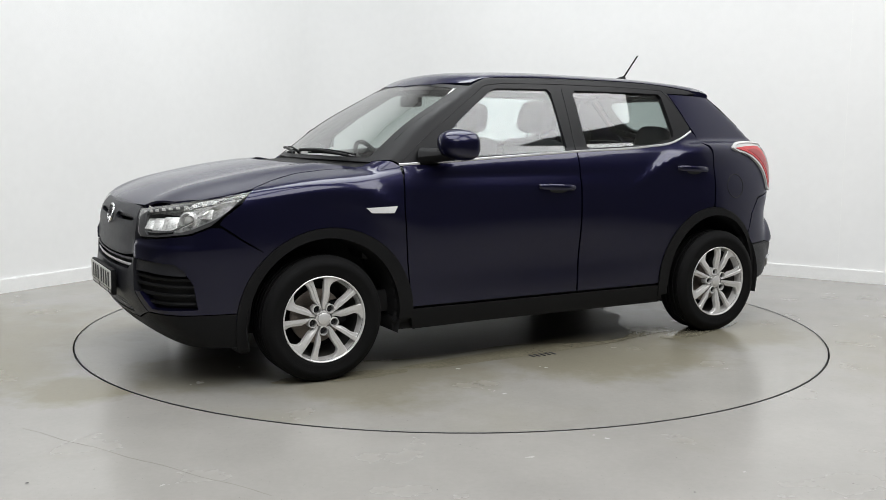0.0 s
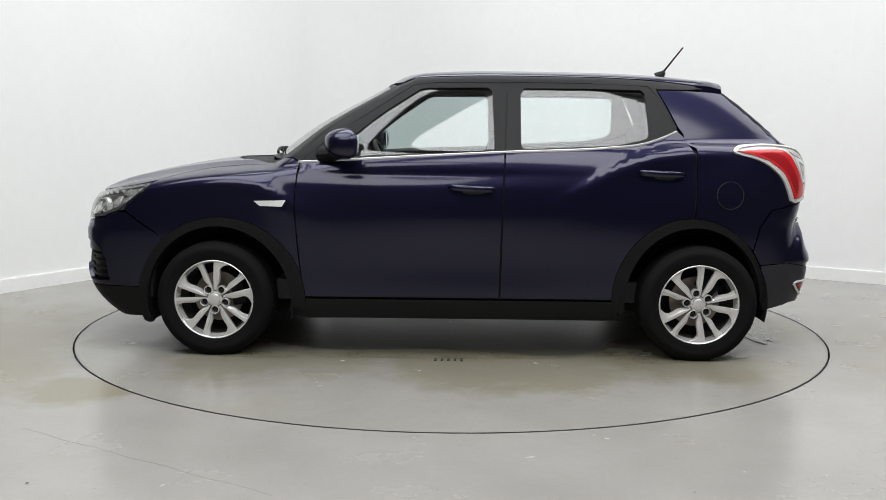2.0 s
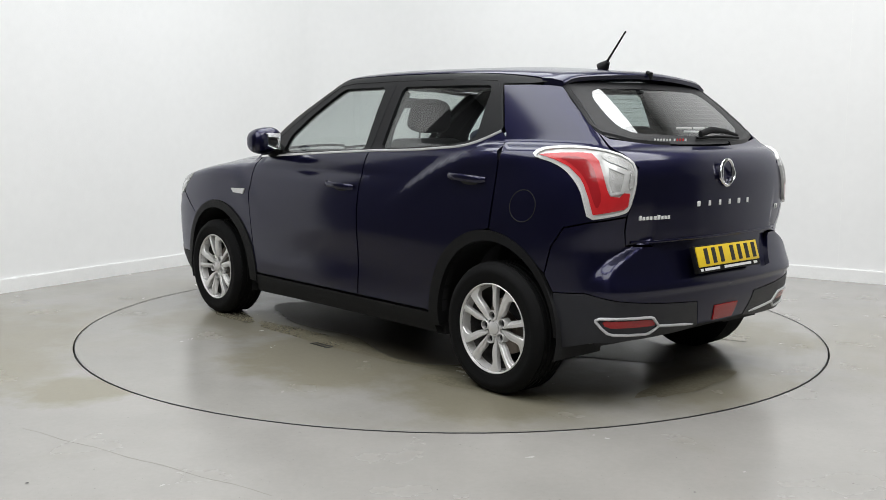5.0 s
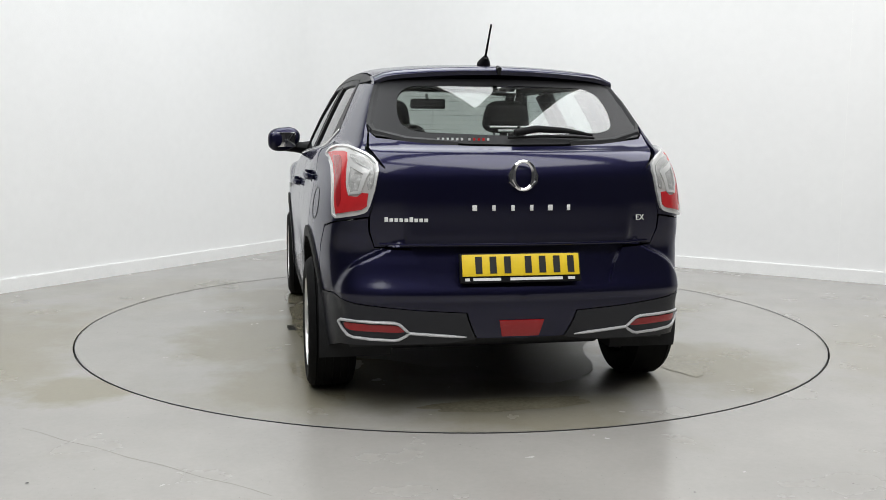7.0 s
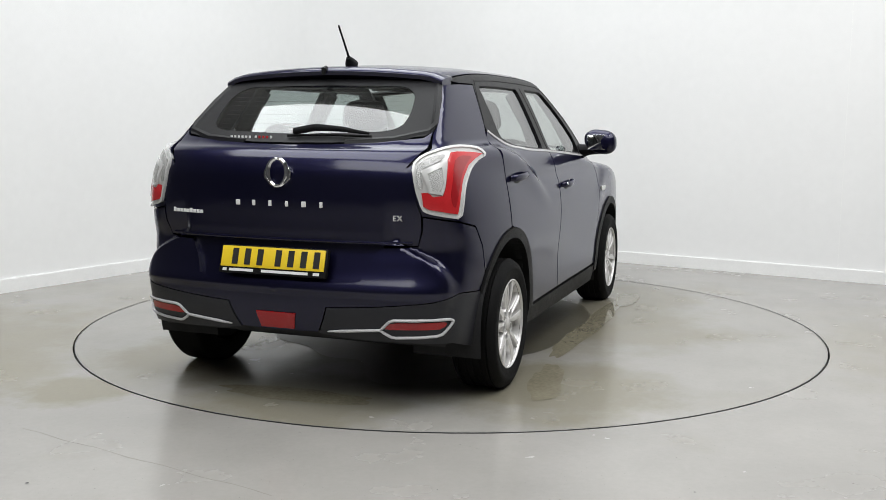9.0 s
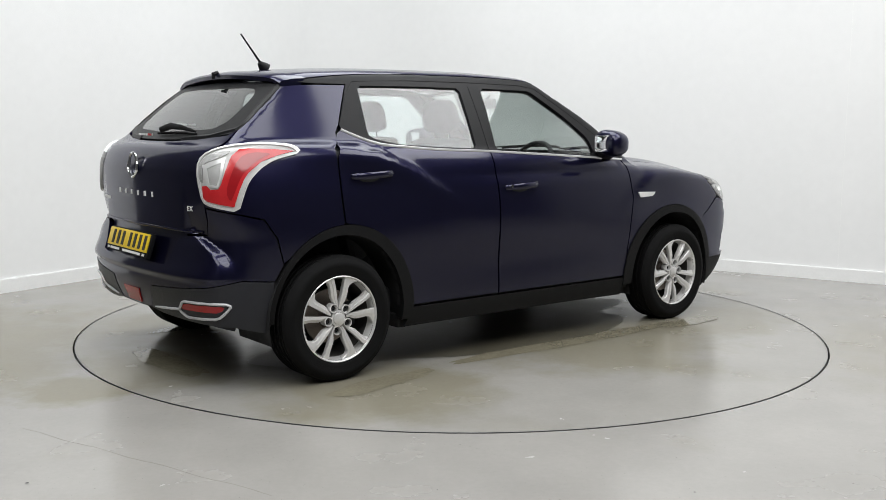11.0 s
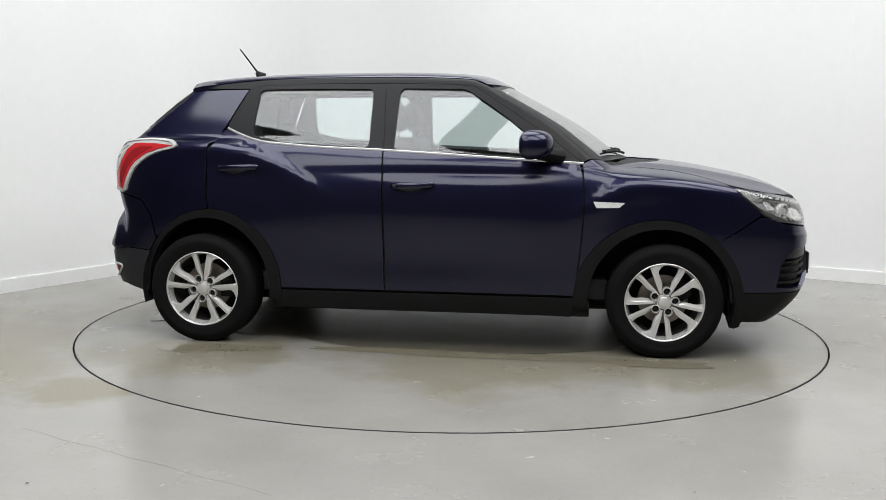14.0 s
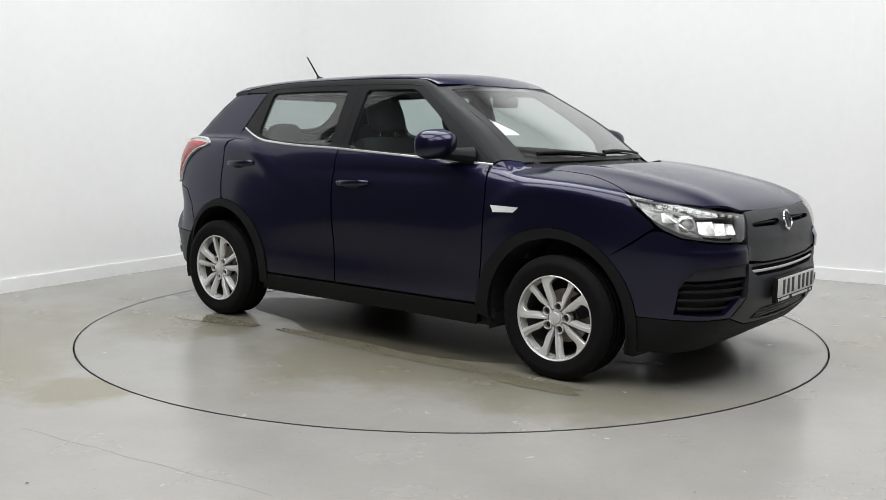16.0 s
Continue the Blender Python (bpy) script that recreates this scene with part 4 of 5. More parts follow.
def headlights():
    out = [Vector((2.05, 0.41, 0.842)), Vector((1.909, 0.665, 0.884)), Vector((1.758, 0.762, 0.91)), Vector((1.613, 0.79, 0.936)), Vector((1.72, 0.823, 0.868)), Vector((1.785, 0.817, 0.810)), Vector((1.83, 0.813, 0.778)), Vector((1.913, 0.785, 0.743)), Vector((2.017, 0.638, 0.721)), Vector((2.066, 0.485, 0.714)), Vector((2.064, 0.445, 0.735))]
    inner = [Vector((2.04, 0.475, 0.838)), Vector((1.90, 0.66, 0.874)), Vector((1.75, 0.76, 0.900)), Vector((1.655, 0.80, 0.920)), Vector((1.715, 0.825, 0.87)), Vector((1.80, 0.805, 0.808)), Vector((1.91, 0.768, 0.759)), Vector((2.017, 0.637, 0.731)), Vector((2.05, 0.52, 0.726))]
    n = Vector((C45, C45, 0))
    for s in (1, -1):
        fl = (lambda g: g) if s == 1 else flipped
        lens = skin_part("headlight", fl(cut(out, "FL", off=0.001, depth=0.02, soft=0, gap=0.003, step=0.02)), LENS, car, "clear headlight lens")
        skin_part("headlight_housing", fl(cut(out, "FL", off=-0.055, depth=-0.05, soft=0, gap=0.004, step=0.03)), REFLECT, lens, "silver headlight reflector")
        skin_part("headlight_rim", fl(cut(out, "FL", holes=(inner,), off=-0.006, depth=0.012, soft=0, gap=0.004, hole_soft=1, step=0.02)), LAMPBLACK, lens, "dark inner rim")

        def at(a, z, back):
            p = sk("FL", a, z) - n * back
            return Vector((p.x, s * p.y, p.z))

        turn = Matrix.Rotation(radians(45 * s), 4, "Z")
        # dark band with a row of daytime lamps
        for k in range(10):
            f = k / 9
            a, z = -1.105 + 0.385 * f, 0.829 + 0.052 * f
            bm = bmesh.new()
            box(bm, -0.005, 0.005, -0.010, 0.010, -0.006, 0.006, 0.002, Matrix.Translation(at(a, z, 0.014)) @ turn)
            part("daytime_lamp", bm, LIGHTINK, lens, "small white daytime lamp")
        bm = tube([at(-1.115 + 0.41 * k / 8, 0.827 + 0.056 * k / 8, 0.026) for k in range(9)], 0.012, 8)
        part("lamp_band", bm, LAMPBLACK, lens, "dark band behind the daytime lamps")
        # projector in a bright ring
        bm = bmesh.new()
        bmesh.ops.create_uvsphere(bm, u_segments=24, v_segments=14, radius=0.030, matrix=Matrix.Translation(at(-0.825, 0.800, 0.042)))
        part("projector", bm, MILK, lens, "round projector lens")
        bm = lathe([(0.045, -0.01), (0.045, 0.012), (0.036, 0.018), (0.031, 0.0)], 32)
        bmesh.ops.transform(bm, matrix=Matrix.Translation(at(-0.825, 0.800, 0.034)) @ Matrix.Rotation(radians(-45 * s if s == 1 else -135), 4, "Z"), verts=bm.verts)
        part("projector_ring", bm, REFLECT, lens, "silver projector ring")
        # stepped reflector bowls, tilted upwards
        for a0, z0, w, h, tilt in ((-0.925, 0.782, 0.075, 0.075, -34), (-1.00, 0.776, 0.055, 0.070, -40), (-1.062, 0.774, 0.045, 0.066, -46), (-0.755, 0.830, 0.060, 0.05, -30)):
            bm = bmesh.new()
            box(bm, -0.004, 0.004, -w / 2, w / 2, -h / 2, h / 2, 0.003, Matrix.Translation(at(a0, z0, 0.040)) @ turn @ Matrix.Rotation(radians(tilt), 4, "Y"))
            part("reflector", bm, REFLECT, lens, "bright reflector facet")
        bm = tube([at(a, z, 0.016) for a, z in ((-1.11, 0.742), (-1.0, 0.744), (-0.90, 0.754), (-0.82, 0.785), (-0.74, 0.845))], 0.005, 6)
        part("lamp_trim", bm, CHROME, lens)


headlights()


def tail():
    gate = [(0.622, 0.732), (0.643, 0.80), (0.644, 0.868), (0.608, 0.985), (0.580, 1.07), (0.608, 1.108), (0.636, 1.15), (0.626, 1.220), (0.598, 1.194), (0.40, 1.172), (0.2, 1.162), (0.0, 1.160)]
    gate = gate + [(-y, z) for y, z in gate[-2::-1]]
    skin_part("tailgate", cut(gate, "B", soft=0, step=0.025), PAINT, car, "navy tailgate")
    inner = cut([(0.75, 0.3), (0.72, 1.12), (-0.72, 1.12), (-0.75, 0.3)], "B", off=-0.045, depth=0.02, soft=0, step=0.06)
    skin_part("tail_shell", inner, DARK, car)
    # bumper: painted upper part, black lower cladding with silver-edged reflectors
    half = [sk("B", 0.40, 0.58), sk("B", 0.335, 0.572), sk("B", 0.29, 0.572)][::-1] + [sk("B", 0.43, 0.66), sk("B", 0.47, 0.722), sk("B", 0.622, 0.727), sk("B", 0.648, 0.80), sk("B", 0.650, 0.856)] + L([(-1.785, 0.832), (-1.678, 0.805), (-1.619, 0.716), (-1.588, 0.592), (-1.63, 0.52)]) + [sk("BL", -0.70, 0.53), sk("B", 0.70, 0.50), sk("B", 0.45, 0.475), sk("B", 0.24, 0.462), sk("B", 0.19, 0.345), sk("B", 0.0, 0.34)] + [sk("B", 0.0, z) for z in np.arange(0.35, 0.57, 0.008)] + [sk("B", 0.0, 0.570), sk("B", 0.15, 0.570)]
    geo = cut(half, "BL", soft=0, gap=0.0, step=0.014, depth=0.03)
    bumper = skin_part("rear_bumper", joined(geo, flipped(geo)), PAINT, car)
    recess = [(0.478, 0.728), (0.436, 0.66), (0.40, 0.574), (0.29, 0.566), (0.0, 0.564)]
    recess = recess + [(-y, z) for y, z in recess[-2::-1]] + [(0.0, 0.728)]
    skin_part("plate_recess", cut(recess, "B", off=-0.024, soft=0, gap=-0.004, step=0.03, depth=0.01), PAINT, bumper, "painted recess for the number plate")
    low = [sk("B", 0.195, 0.34), sk("B", 0.245, 0.459), sk("B", 0.45, 0.472), sk("B", 0.70, 0.497), sk("BL", -0.70, 0.526)] + L([(-1.632, 0.515), (-1.635, 0.33), (-1.66, 0.27)]) + [sk("B", 0.76, 0.31), sk("B", 0.5, 0.318), sk("B", 0.3, 0.325)]
    pair("rear_bumper_cladding", cut(low, "BL", off=0.003, soft=0, gap=0.001, step=0.025, depth=0.06), GRILLE, bumper, "black lower bumper cladding")
    under = [sk("B", 0.0, 0.336), sk("B", 0.3, 0.322), sk("B", 0.76, 0.30), sk("BL", -0.75, 0.27), sk("B", 0.6, 0.285), sk("B", 0.0, 0.30)] + [sk("B", 0.0, 0.32)]
    geo = cut(under, "BL", off=-0.035, soft=0, gap=0, step=0.05)
    skin_part("rear_apron", joined(geo, flipped(geo)), DARK, bumper)
    # lip at the foot of the tailgate
    edge = [sk("B", y, 0.745) + Vector((-0.003, 0, 0)) for y in np.linspace(-0.60, 0.60, 25)]
    part("tailgate_lip", tube(edge, 0.006, 8, 0.8), PAINT, car)
    def rp(y, z, out=0.006):
        p, n = on_skin(np.array([[y, z]]), "B")
        return Vector(p[0]) + Vector(n[0]) * out
    def bp(p, out=0.008):
        q, n = on_skin(np.array(plane([p], "BL")), "BL")
        return Vector(q[0]) + Vector(n[0]) * out
    frame_line = [(0.766, 0.412), (0.757, 0.422), (0.735, 0.425), (0.64, 0.423), (0.545, 0.421), (0.525, 0.414), (0.492, 0.384), (0.480, 0.376), (0.496, 0.362), (0.525, 0.345), (0.545, 0.342), (0.64, 0.346), (0.71, 0.352), (0.732, 0.360), (0.752, 0.385), (0.766, 0.412)]
    loop = [bp(sk("B", y, z)) for y, z in frame_line]
    pair_bm("reflector_frame", tube(loop, 0.0065, 8), SATIN, bumper, "satin silver reflector frame")
    pair_bm("reflector_frame", tube([bp(sk("B", y, 0.375 - (0.485 - y) * 0.085)) for y in np.linspace(0.485, 0.240, 9)], [0.0065] * 7 + [0.005, 0.003], 8), SATIN, bumper, "satin silver trim line")
    pair("reflector", cut([sk("B", y, z) for y, z in ((0.752, 0.414), (0.53, 0.408), (0.505, 0.388), (0.503, 0.376), (0.738, 0.382))], "BL", off=0.005, depth=0.006, soft=1, gap=0, step=0.03), DARKRED, bumper, "dark red rear reflector")
    skin_part("fog_lamp", cut([(0.102, 0.425), (-0.095, 0.425), (-0.078, 0.353), (0.085, 0.353)], "B", off=0.006, depth=0.02, soft=0, gap=0), DARKRED, bumper, "red rear fog lamp")
    # tail lamps: clear shell with a pale rim, red bracket, ribbed upper corner, framed reversing lens
    def pts(*rows):
        return [Vector(p) for p in rows]
    lamp = pts((-1.455, 0.785, 1.112), (-1.475, 0.761, 1.141), (-1.56, 0.735, 1.150), (-1.657, 0.712, 1.152), (-1.773, 0.683, 1.143), (-1.847, 0.628, 1.117), (-1.882, 0.592, 1.076),
               (-1.897, 0.615, 0.985), (-1.891, 0.646, 0.893), (-1.881, 0.672, 0.875), (-1.785, 0.783, 0.846), (-1.762, 0.784, 0.915), (-1.738, 0.78, 0.97), (-1.707, 0.778, 1.008), (-1.65, 0.775, 1.053), (-1.58, 0.776, 1.084))
    red = pts((-1.492, 0.778, 1.118), (-1.602, 0.752, 1.126), (-1.70, 0.725, 1.128), (-1.745, 0.716, 1.124), (-1.786, 0.719, 1.095), (-1.818, 0.728, 1.034), (-1.838, 0.728, 0.975), (-1.849, 0.722, 0.949), (-1.872, 0.690, 0.946),
              (-1.880, 0.671, 0.964), (-1.890, 0.646, 0.962), (-1.889, 0.655, 0.908), (-1.878, 0.672, 0.894), (-1.803, 0.773, 0.870), (-1.776, 0.774, 0.948), (-1.75, 0.77, 0.995), (-1.726, 0.766, 1.022), (-1.66, 0.767, 1.071), (-1.58, 0.77, 1.098))
    deep = pts((-1.60, 0.765, 1.108), (-1.70, 0.735, 1.112), (-1.755, 0.728, 1.085), (-1.80, 0.742, 1.01), (-1.826, 0.745, 0.94), (-1.815, 0.762, 0.89), (-1.80, 0.770, 0.93), (-1.768, 0.766, 1.0), (-1.72, 0.762, 1.05), (-1.66, 0.765, 1.088))
    white = pts((-1.822, 0.703, 1.066), (-1.868, 0.660, 1.040), (-1.869, 0.682, 0.972), (-1.850, 0.712, 0.965), (-1.838, 0.716, 1.0))
    frame_line = pts((-1.806, 0.712, 1.092), (-1.884, 0.640, 1.052), (-1.876, 0.674, 0.962), (-1.850, 0.722, 0.953), (-1.832, 0.725, 1.005))
    ribs = pts((-1.775, 0.70, 1.122), (-1.845, 0.640, 1.102), (-1.875, 0.605, 1.066), (-1.889, 0.622, 0.985), (-1.884, 0.652, 0.975), (-1.890, 0.640, 1.056), (-1.80, 0.708, 1.100))
    for fl in ((lambda g: g), flipped):
        body = skin_part("tail_lamp", fl(cut(lamp, "BL", off=0.008, depth=0.02, soft=1, gap=0, step=0.02)), MILK, car, "clear and red wraparound tail lamp")
        skin_part("red_lens", fl(cut(red, "BL", off=0.012, depth=0.008, soft=0, gap=0, step=0.02)), RED, body, "red lamp lens")
        skin_part("inner_lens", fl(cut(deep, "BL", off=0.0135, depth=0.002, soft=1, gap=0, step=0.02)), DEEPRED, body, "deep red inner light guide")
        skin_part("ribbed_lens", fl(cut(ribs, "BL", off=0.012, depth=0.006, soft=1, gap=0, step=0.02)), RIBBED, body, "clear ribbed indicator lens")
        skin_part("reversing_frame", fl(cut(frame_line, "BL", holes=(white,), off=0.014, depth=0.008, soft=0, hole_soft=0, gap=0, step=0.015)), LAMPRIM, body, "white frame of the reversing lens")
        skin_part("reversing_lens", fl(cut(white, "BL", off=0.011, depth=0.006, soft=0, gap=0, step=0.015)), RIBBED, body, "clear reversing lens")
        rim = cut(lamp, "BL", holes=([p + (Vector((-1.765, 0.70, 1.02)) - p) * 0.055 for p in lamp],), off=0.014, depth=0.012, soft=1, hole_soft=1, gap=0, step=0.02)
        skin_part("lamp_rim", fl(rim), LAMPRIM, body, "pale lamp rim")
    badge(Vector((-1.962, 0, 1.035)), Vector((-1, 0, 0.03)), 0.066)
    # chrome lettering as plain bars
    for k in range(6):
        y = 0.207 - k * 0.0825
        bm = bmesh.new()
        p = rp(y, 0.902, 0.0)
        box(bm, p.x - 0.004, p.x + 0.004, y - (0.010 if k in (0, 4) else 0.007), y + (0.010 if k in (0, 4) else 0.007), 0.890, 0.914, 0.001)
        part("silver_letter_bar", bm, LIGHTINK, car)
    for k in range(9):
        y = 0.575 - k * 0.0205
        p = rp(y, 0.85, 0)
        bm = bmesh.new()
        box(bm, p.x - 0.004, p.x + 0.003, y - 0.0075, y + 0.0075, 0.843, 0.858 + (0.005 if k in (0, 5) else 0), 0.001)
        part("maker_bar", bm, LIGHTINK, car, "small chrome bar")
    text("EX", rp(-0.545, 0.843, 0.009), 0.034, Vector((-0.97, -0.2, 0)))
    plate(Vector((-1.985, 0.012, 0.650)), -1, YELLOW, "yellow rear number plate")
    # window sticker bars
    for k in range(11):
        y = 0.335 - k * 0.0205 - (0.012 if k > 5 else 0)
        p = rp(y, 1.188, 0.001)
        bm = bmesh.new()
        box(bm, p.x - 0.001, p.x + 0.001, y - 0.005, y + 0.005, 1.182, 1.194)
        part("sticker_bar", bm, RED if k in (7, 8, 9) else LIGHTINK, car, smooth=False)
    for z, rows in ((1.246, ((0.095, -0.03), (-0.045, -0.15), (-0.165, -0.235))), (1.230, ((0.06, -0.07), (-0.085, -0.20)))):
        for a, b in rows:
            part("sticker_bar", tube([rp(y, z, -0.006) for y in np.linspace(a, b, 5)], 0.005, 4, 0.3), LIGHTINK, car, "small white lettering bar", smooth=False)
    nozzle = tube([Vector((-1.49, 0.0, 1.515)), Vector((-1.515, 0, 1.506)), Vector((-1.518, 0, 1.480))], [0.010, 0.013, 0.007], 10)
    part("washer_nozzle", nozzle, PLASTIC, car, "black rear washer nozzle")
    # heating wires of the rear window
    for z in np.arange(1.235, 1.425, 0.021):
        half = 0.455 - max(0, z - 1.40) * 1.2
        part("heater_wire", tube([rp(y, z, -0.009) for y in np.linspace(-half, half, 15)], 0.0007, 4), LAMPBLACK, car)
    # wiper
    pts = [rp(y, z, o) for y, z, o in ((0.0, 1.200, 0.02), (-0.1, 1.212, 0.03), (-0.22, 1.206, 0.03), (-0.36, 1.196, 0.018))]
    wiper = part("rear_wiper", tube(pts, [0.016, 0.017, 0.013, 0.006], 10, 0.7), PLASTIC, car, "black rear wiper")
    part("wiper_blade", tube([rp(y, z, 0.008) for y, z in ((0.03, 1.190), (-0.15, 1.196), (-0.37, 1.19))], 0.006, 6), RUBBER, wiper)


def text(word, at, size, facing):
    cu = bpy.data.curves.new("lettering", "FONT")
    cu.body, cu.size, cu.extrude, cu.align_x, cu.space_character = word, size, 0.002, "CENTER", 1.1
    tmp = new("tmp", cu)
    me = bpy.data.meshes.new_from_object(tmp.evaluated_get(bpy.context.evaluated_depsgraph_get()))
    bpy.data.objects.remove(tmp)
    me.materials.clear()
    me.materials.append(LIGHTINK)
    n = facing.normalized()
    side = Vector((0, 0, 1)).cross(n).normalized()
    up = n.cross(side)
    rot = Matrix((side, up, n)).transposed().to_4x4()
    me.transform(Matrix.Translation(at) @ rot)
    ob = new("lettering", me)
    ob.parent = car
    return tagged(ob, "small chrome trim letters")


tail()


# ---- wheels ----
def wheel():
    root = new("wheel")
    R = 0.312
    prof = [(0.200, -0.085), (0.206, -0.1), (0.222, -0.106), (0.262, -0.110), (0.292, -0.100), (0.304, -0.084)]
    tread = []
    for y in (-0.070, -0.066, -0.036, -0.032, 0.0, 0.004, 0.036, 0.040, 0.070, 0.074):
        tread.append(y)
    for i in range(0, 10, 2):
        prof += [(R, tread[i] - 0.008), (R, tread[i]), (R - 0.007, tread[i] + 0.001), (R - 0.007, tread[i + 1] - 0.001)]
    prof += [(R, 0.078), (0.304, 0.090), (0.298, 0.100), (0.287, 0.104), (0.284, 0.108), (0.262, 0.112), (0.258, 0.110), (0.232, 0.110), (0.222, 0.106), (0.210, 0.100), (0.203, 0.092)]
    bm = lathe(prof, 72)
    for v in bm.verts:
        v.co.z = max(v.co.z, -0.3085)
    part("tyre", bm, RUBBER, root, "worn black tyre", angle=50)
    bm = lathe([(0.214, 0.096), (0.214, 0.103), (0.2105, 0.1055), (0.207, 0.103), (0.203, 0.090), (0.1985, 0.060), (0.1945, 0.050)], 72)
    rim = part("rim", bm, ALLOY, root, "silver alloy rim")
    # barrel coloured dark for the shade behind the spokes
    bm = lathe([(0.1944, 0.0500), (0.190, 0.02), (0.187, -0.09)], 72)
    part("barrel", bm, WELL, rim, "inner barrel, dull grey for painted shade")
    bm = lathe([(0.187, -0.088), (0.0, -0.088)], 48)
    part("barrel_back", bm, DARK, rim)
    bm = lathe([(0.135, -0.03), (0.135, -0.012), (0.06, -0.012), (0.05, 0.01), (0.0, 0.01)], 48)
    part("brake_disc", bm, DISC, root, "grey brake disc")
    bm = bmesh.new()
    box(bm, -0.15, -0.075, -0.045, 0.012, -0.06, 0.06, 0.012)
    part("brake_caliper", bm, DARK, root)

    def pol(r, a, y):
        return Vector((r * math.cos(radians(a)), y, r * math.sin(radians(a))))

    # five pairs of spokes: a broad one that flares at the rim and a narrower stepped one, with a wedge between them
    def edge_of(r):
        return 0.0035 + 0.0255 * max(0.0, r - 0.066) / 0.134

    radii = (0.046, 0.068, 0.09, 0.115, 0.14, 0.158, 0.172, 0.184, 0.194, 0.2055)
    for k in range(5):
        for side, wide in ((1, True), (-1, False)):
            bm = bmesh.new()
            rows = []
            for r in radii:
                t = (r - 0.046) / 0.16
                y = 0.080 + 0.013 * math.sin(t * 2.2) + 0.005 * t
                near_a = math.degrees(math.asin(edge_of(r) / r)) - (1.0 if r < 0.06 else 0)
                far_a = math.degrees(math.asin(min(0.95, (edge_of(r) + float(np.interp(r, (0.046, 0.068, 0.092, 0.115), (0.012, 0.019, 0.031, 0.034) if wide else (0.006, 0.010, 0.023, 0.030)))) / r)))
                grow = max(0.0, (r - 0.160) / 0.0455)
                far_a += (16.0 if wide else 4.0) * grow ** 1.8
                drop = 0.003 if wide else 0.008
                shape = ((0.04, -0.026), (0, -0.003), (0.05, 0.0), (0.50, 0.001), (0.60, 0.001 - drop * 0.75), (0.90, -drop), (0.97, -drop - 0.004), (1.0, -0.028))
                rows.append([bm.verts.new(pol(r, 90 + 72 * k + side * (near_a + (far_a - near_a) * f), y + o)) for f, o in shape])
            for a, b in zip(rows, rows[1:]):
                for i in range(len(a) - 1):
                    bm.faces.new((a[i], a[i + 1], b[i + 1], b[i]))
            part("spoke", bm, ALLOY, rim, angle=28)
    bm = lathe([(0.041, 0.04), (0.041, 0.079), (0.039, 0.083), (0.032, 0.085), (0.030, 0.080)], 40)
    part("hub", bm, ALLOY, rim)
    bm = lathe([(0.030, 0.079), (0.030, 0.088), (0.026, 0.091), (0.0, 0.092)], 32)
    part("centre_cap", bm, ALLOY, rim, "round centre cap")
    for k in range(5):
        p = pol(0.059, 90 + 36 + 9 + 72 * k, 0)
        bm = lathe([(0.0235, 0.045), (0.0235, 0.086), (0.022, 0.0885), (0.0190, 0.0875), (0.0185, 0.052)], 20)
        bmesh.ops.transform(bm, matrix=Matrix.Translation(p), verts=bm.verts)
        seat = part("bolt_seat", bm, ALLOY, rim)
        bm = lathe([(0.0184, 0.054), (0.0135, 0.056), (0.0130, 0.072), (0.010, 0.074), (0.0, 0.074)], 12)
        bmesh.ops.transform(bm, matrix=Matrix.Translation(p), verts=bm.verts)
        part("wheel_nut", bm, DARK, root, "dark wheel nut", smooth=False)
    root.parent = car
    return root


first = wheel()
SPIN = (8, 56.6, 32.2, 0)
first.matrix_basis = pose(1.30, 0.775, 0.308) @ pose(0, 0, 0, 0, SPIN[0], 0)
for (x, y), spin in zip(((-1.30, 0.775), (1.30, -0.775), (-1.30, -0.775)), SPIN[1:]):
    copy_thing(first, pose(x, y, 0.308, 0, 0, 0 if y > 0 else 180) @ pose(0, 0, 0, 0, spin, 0))


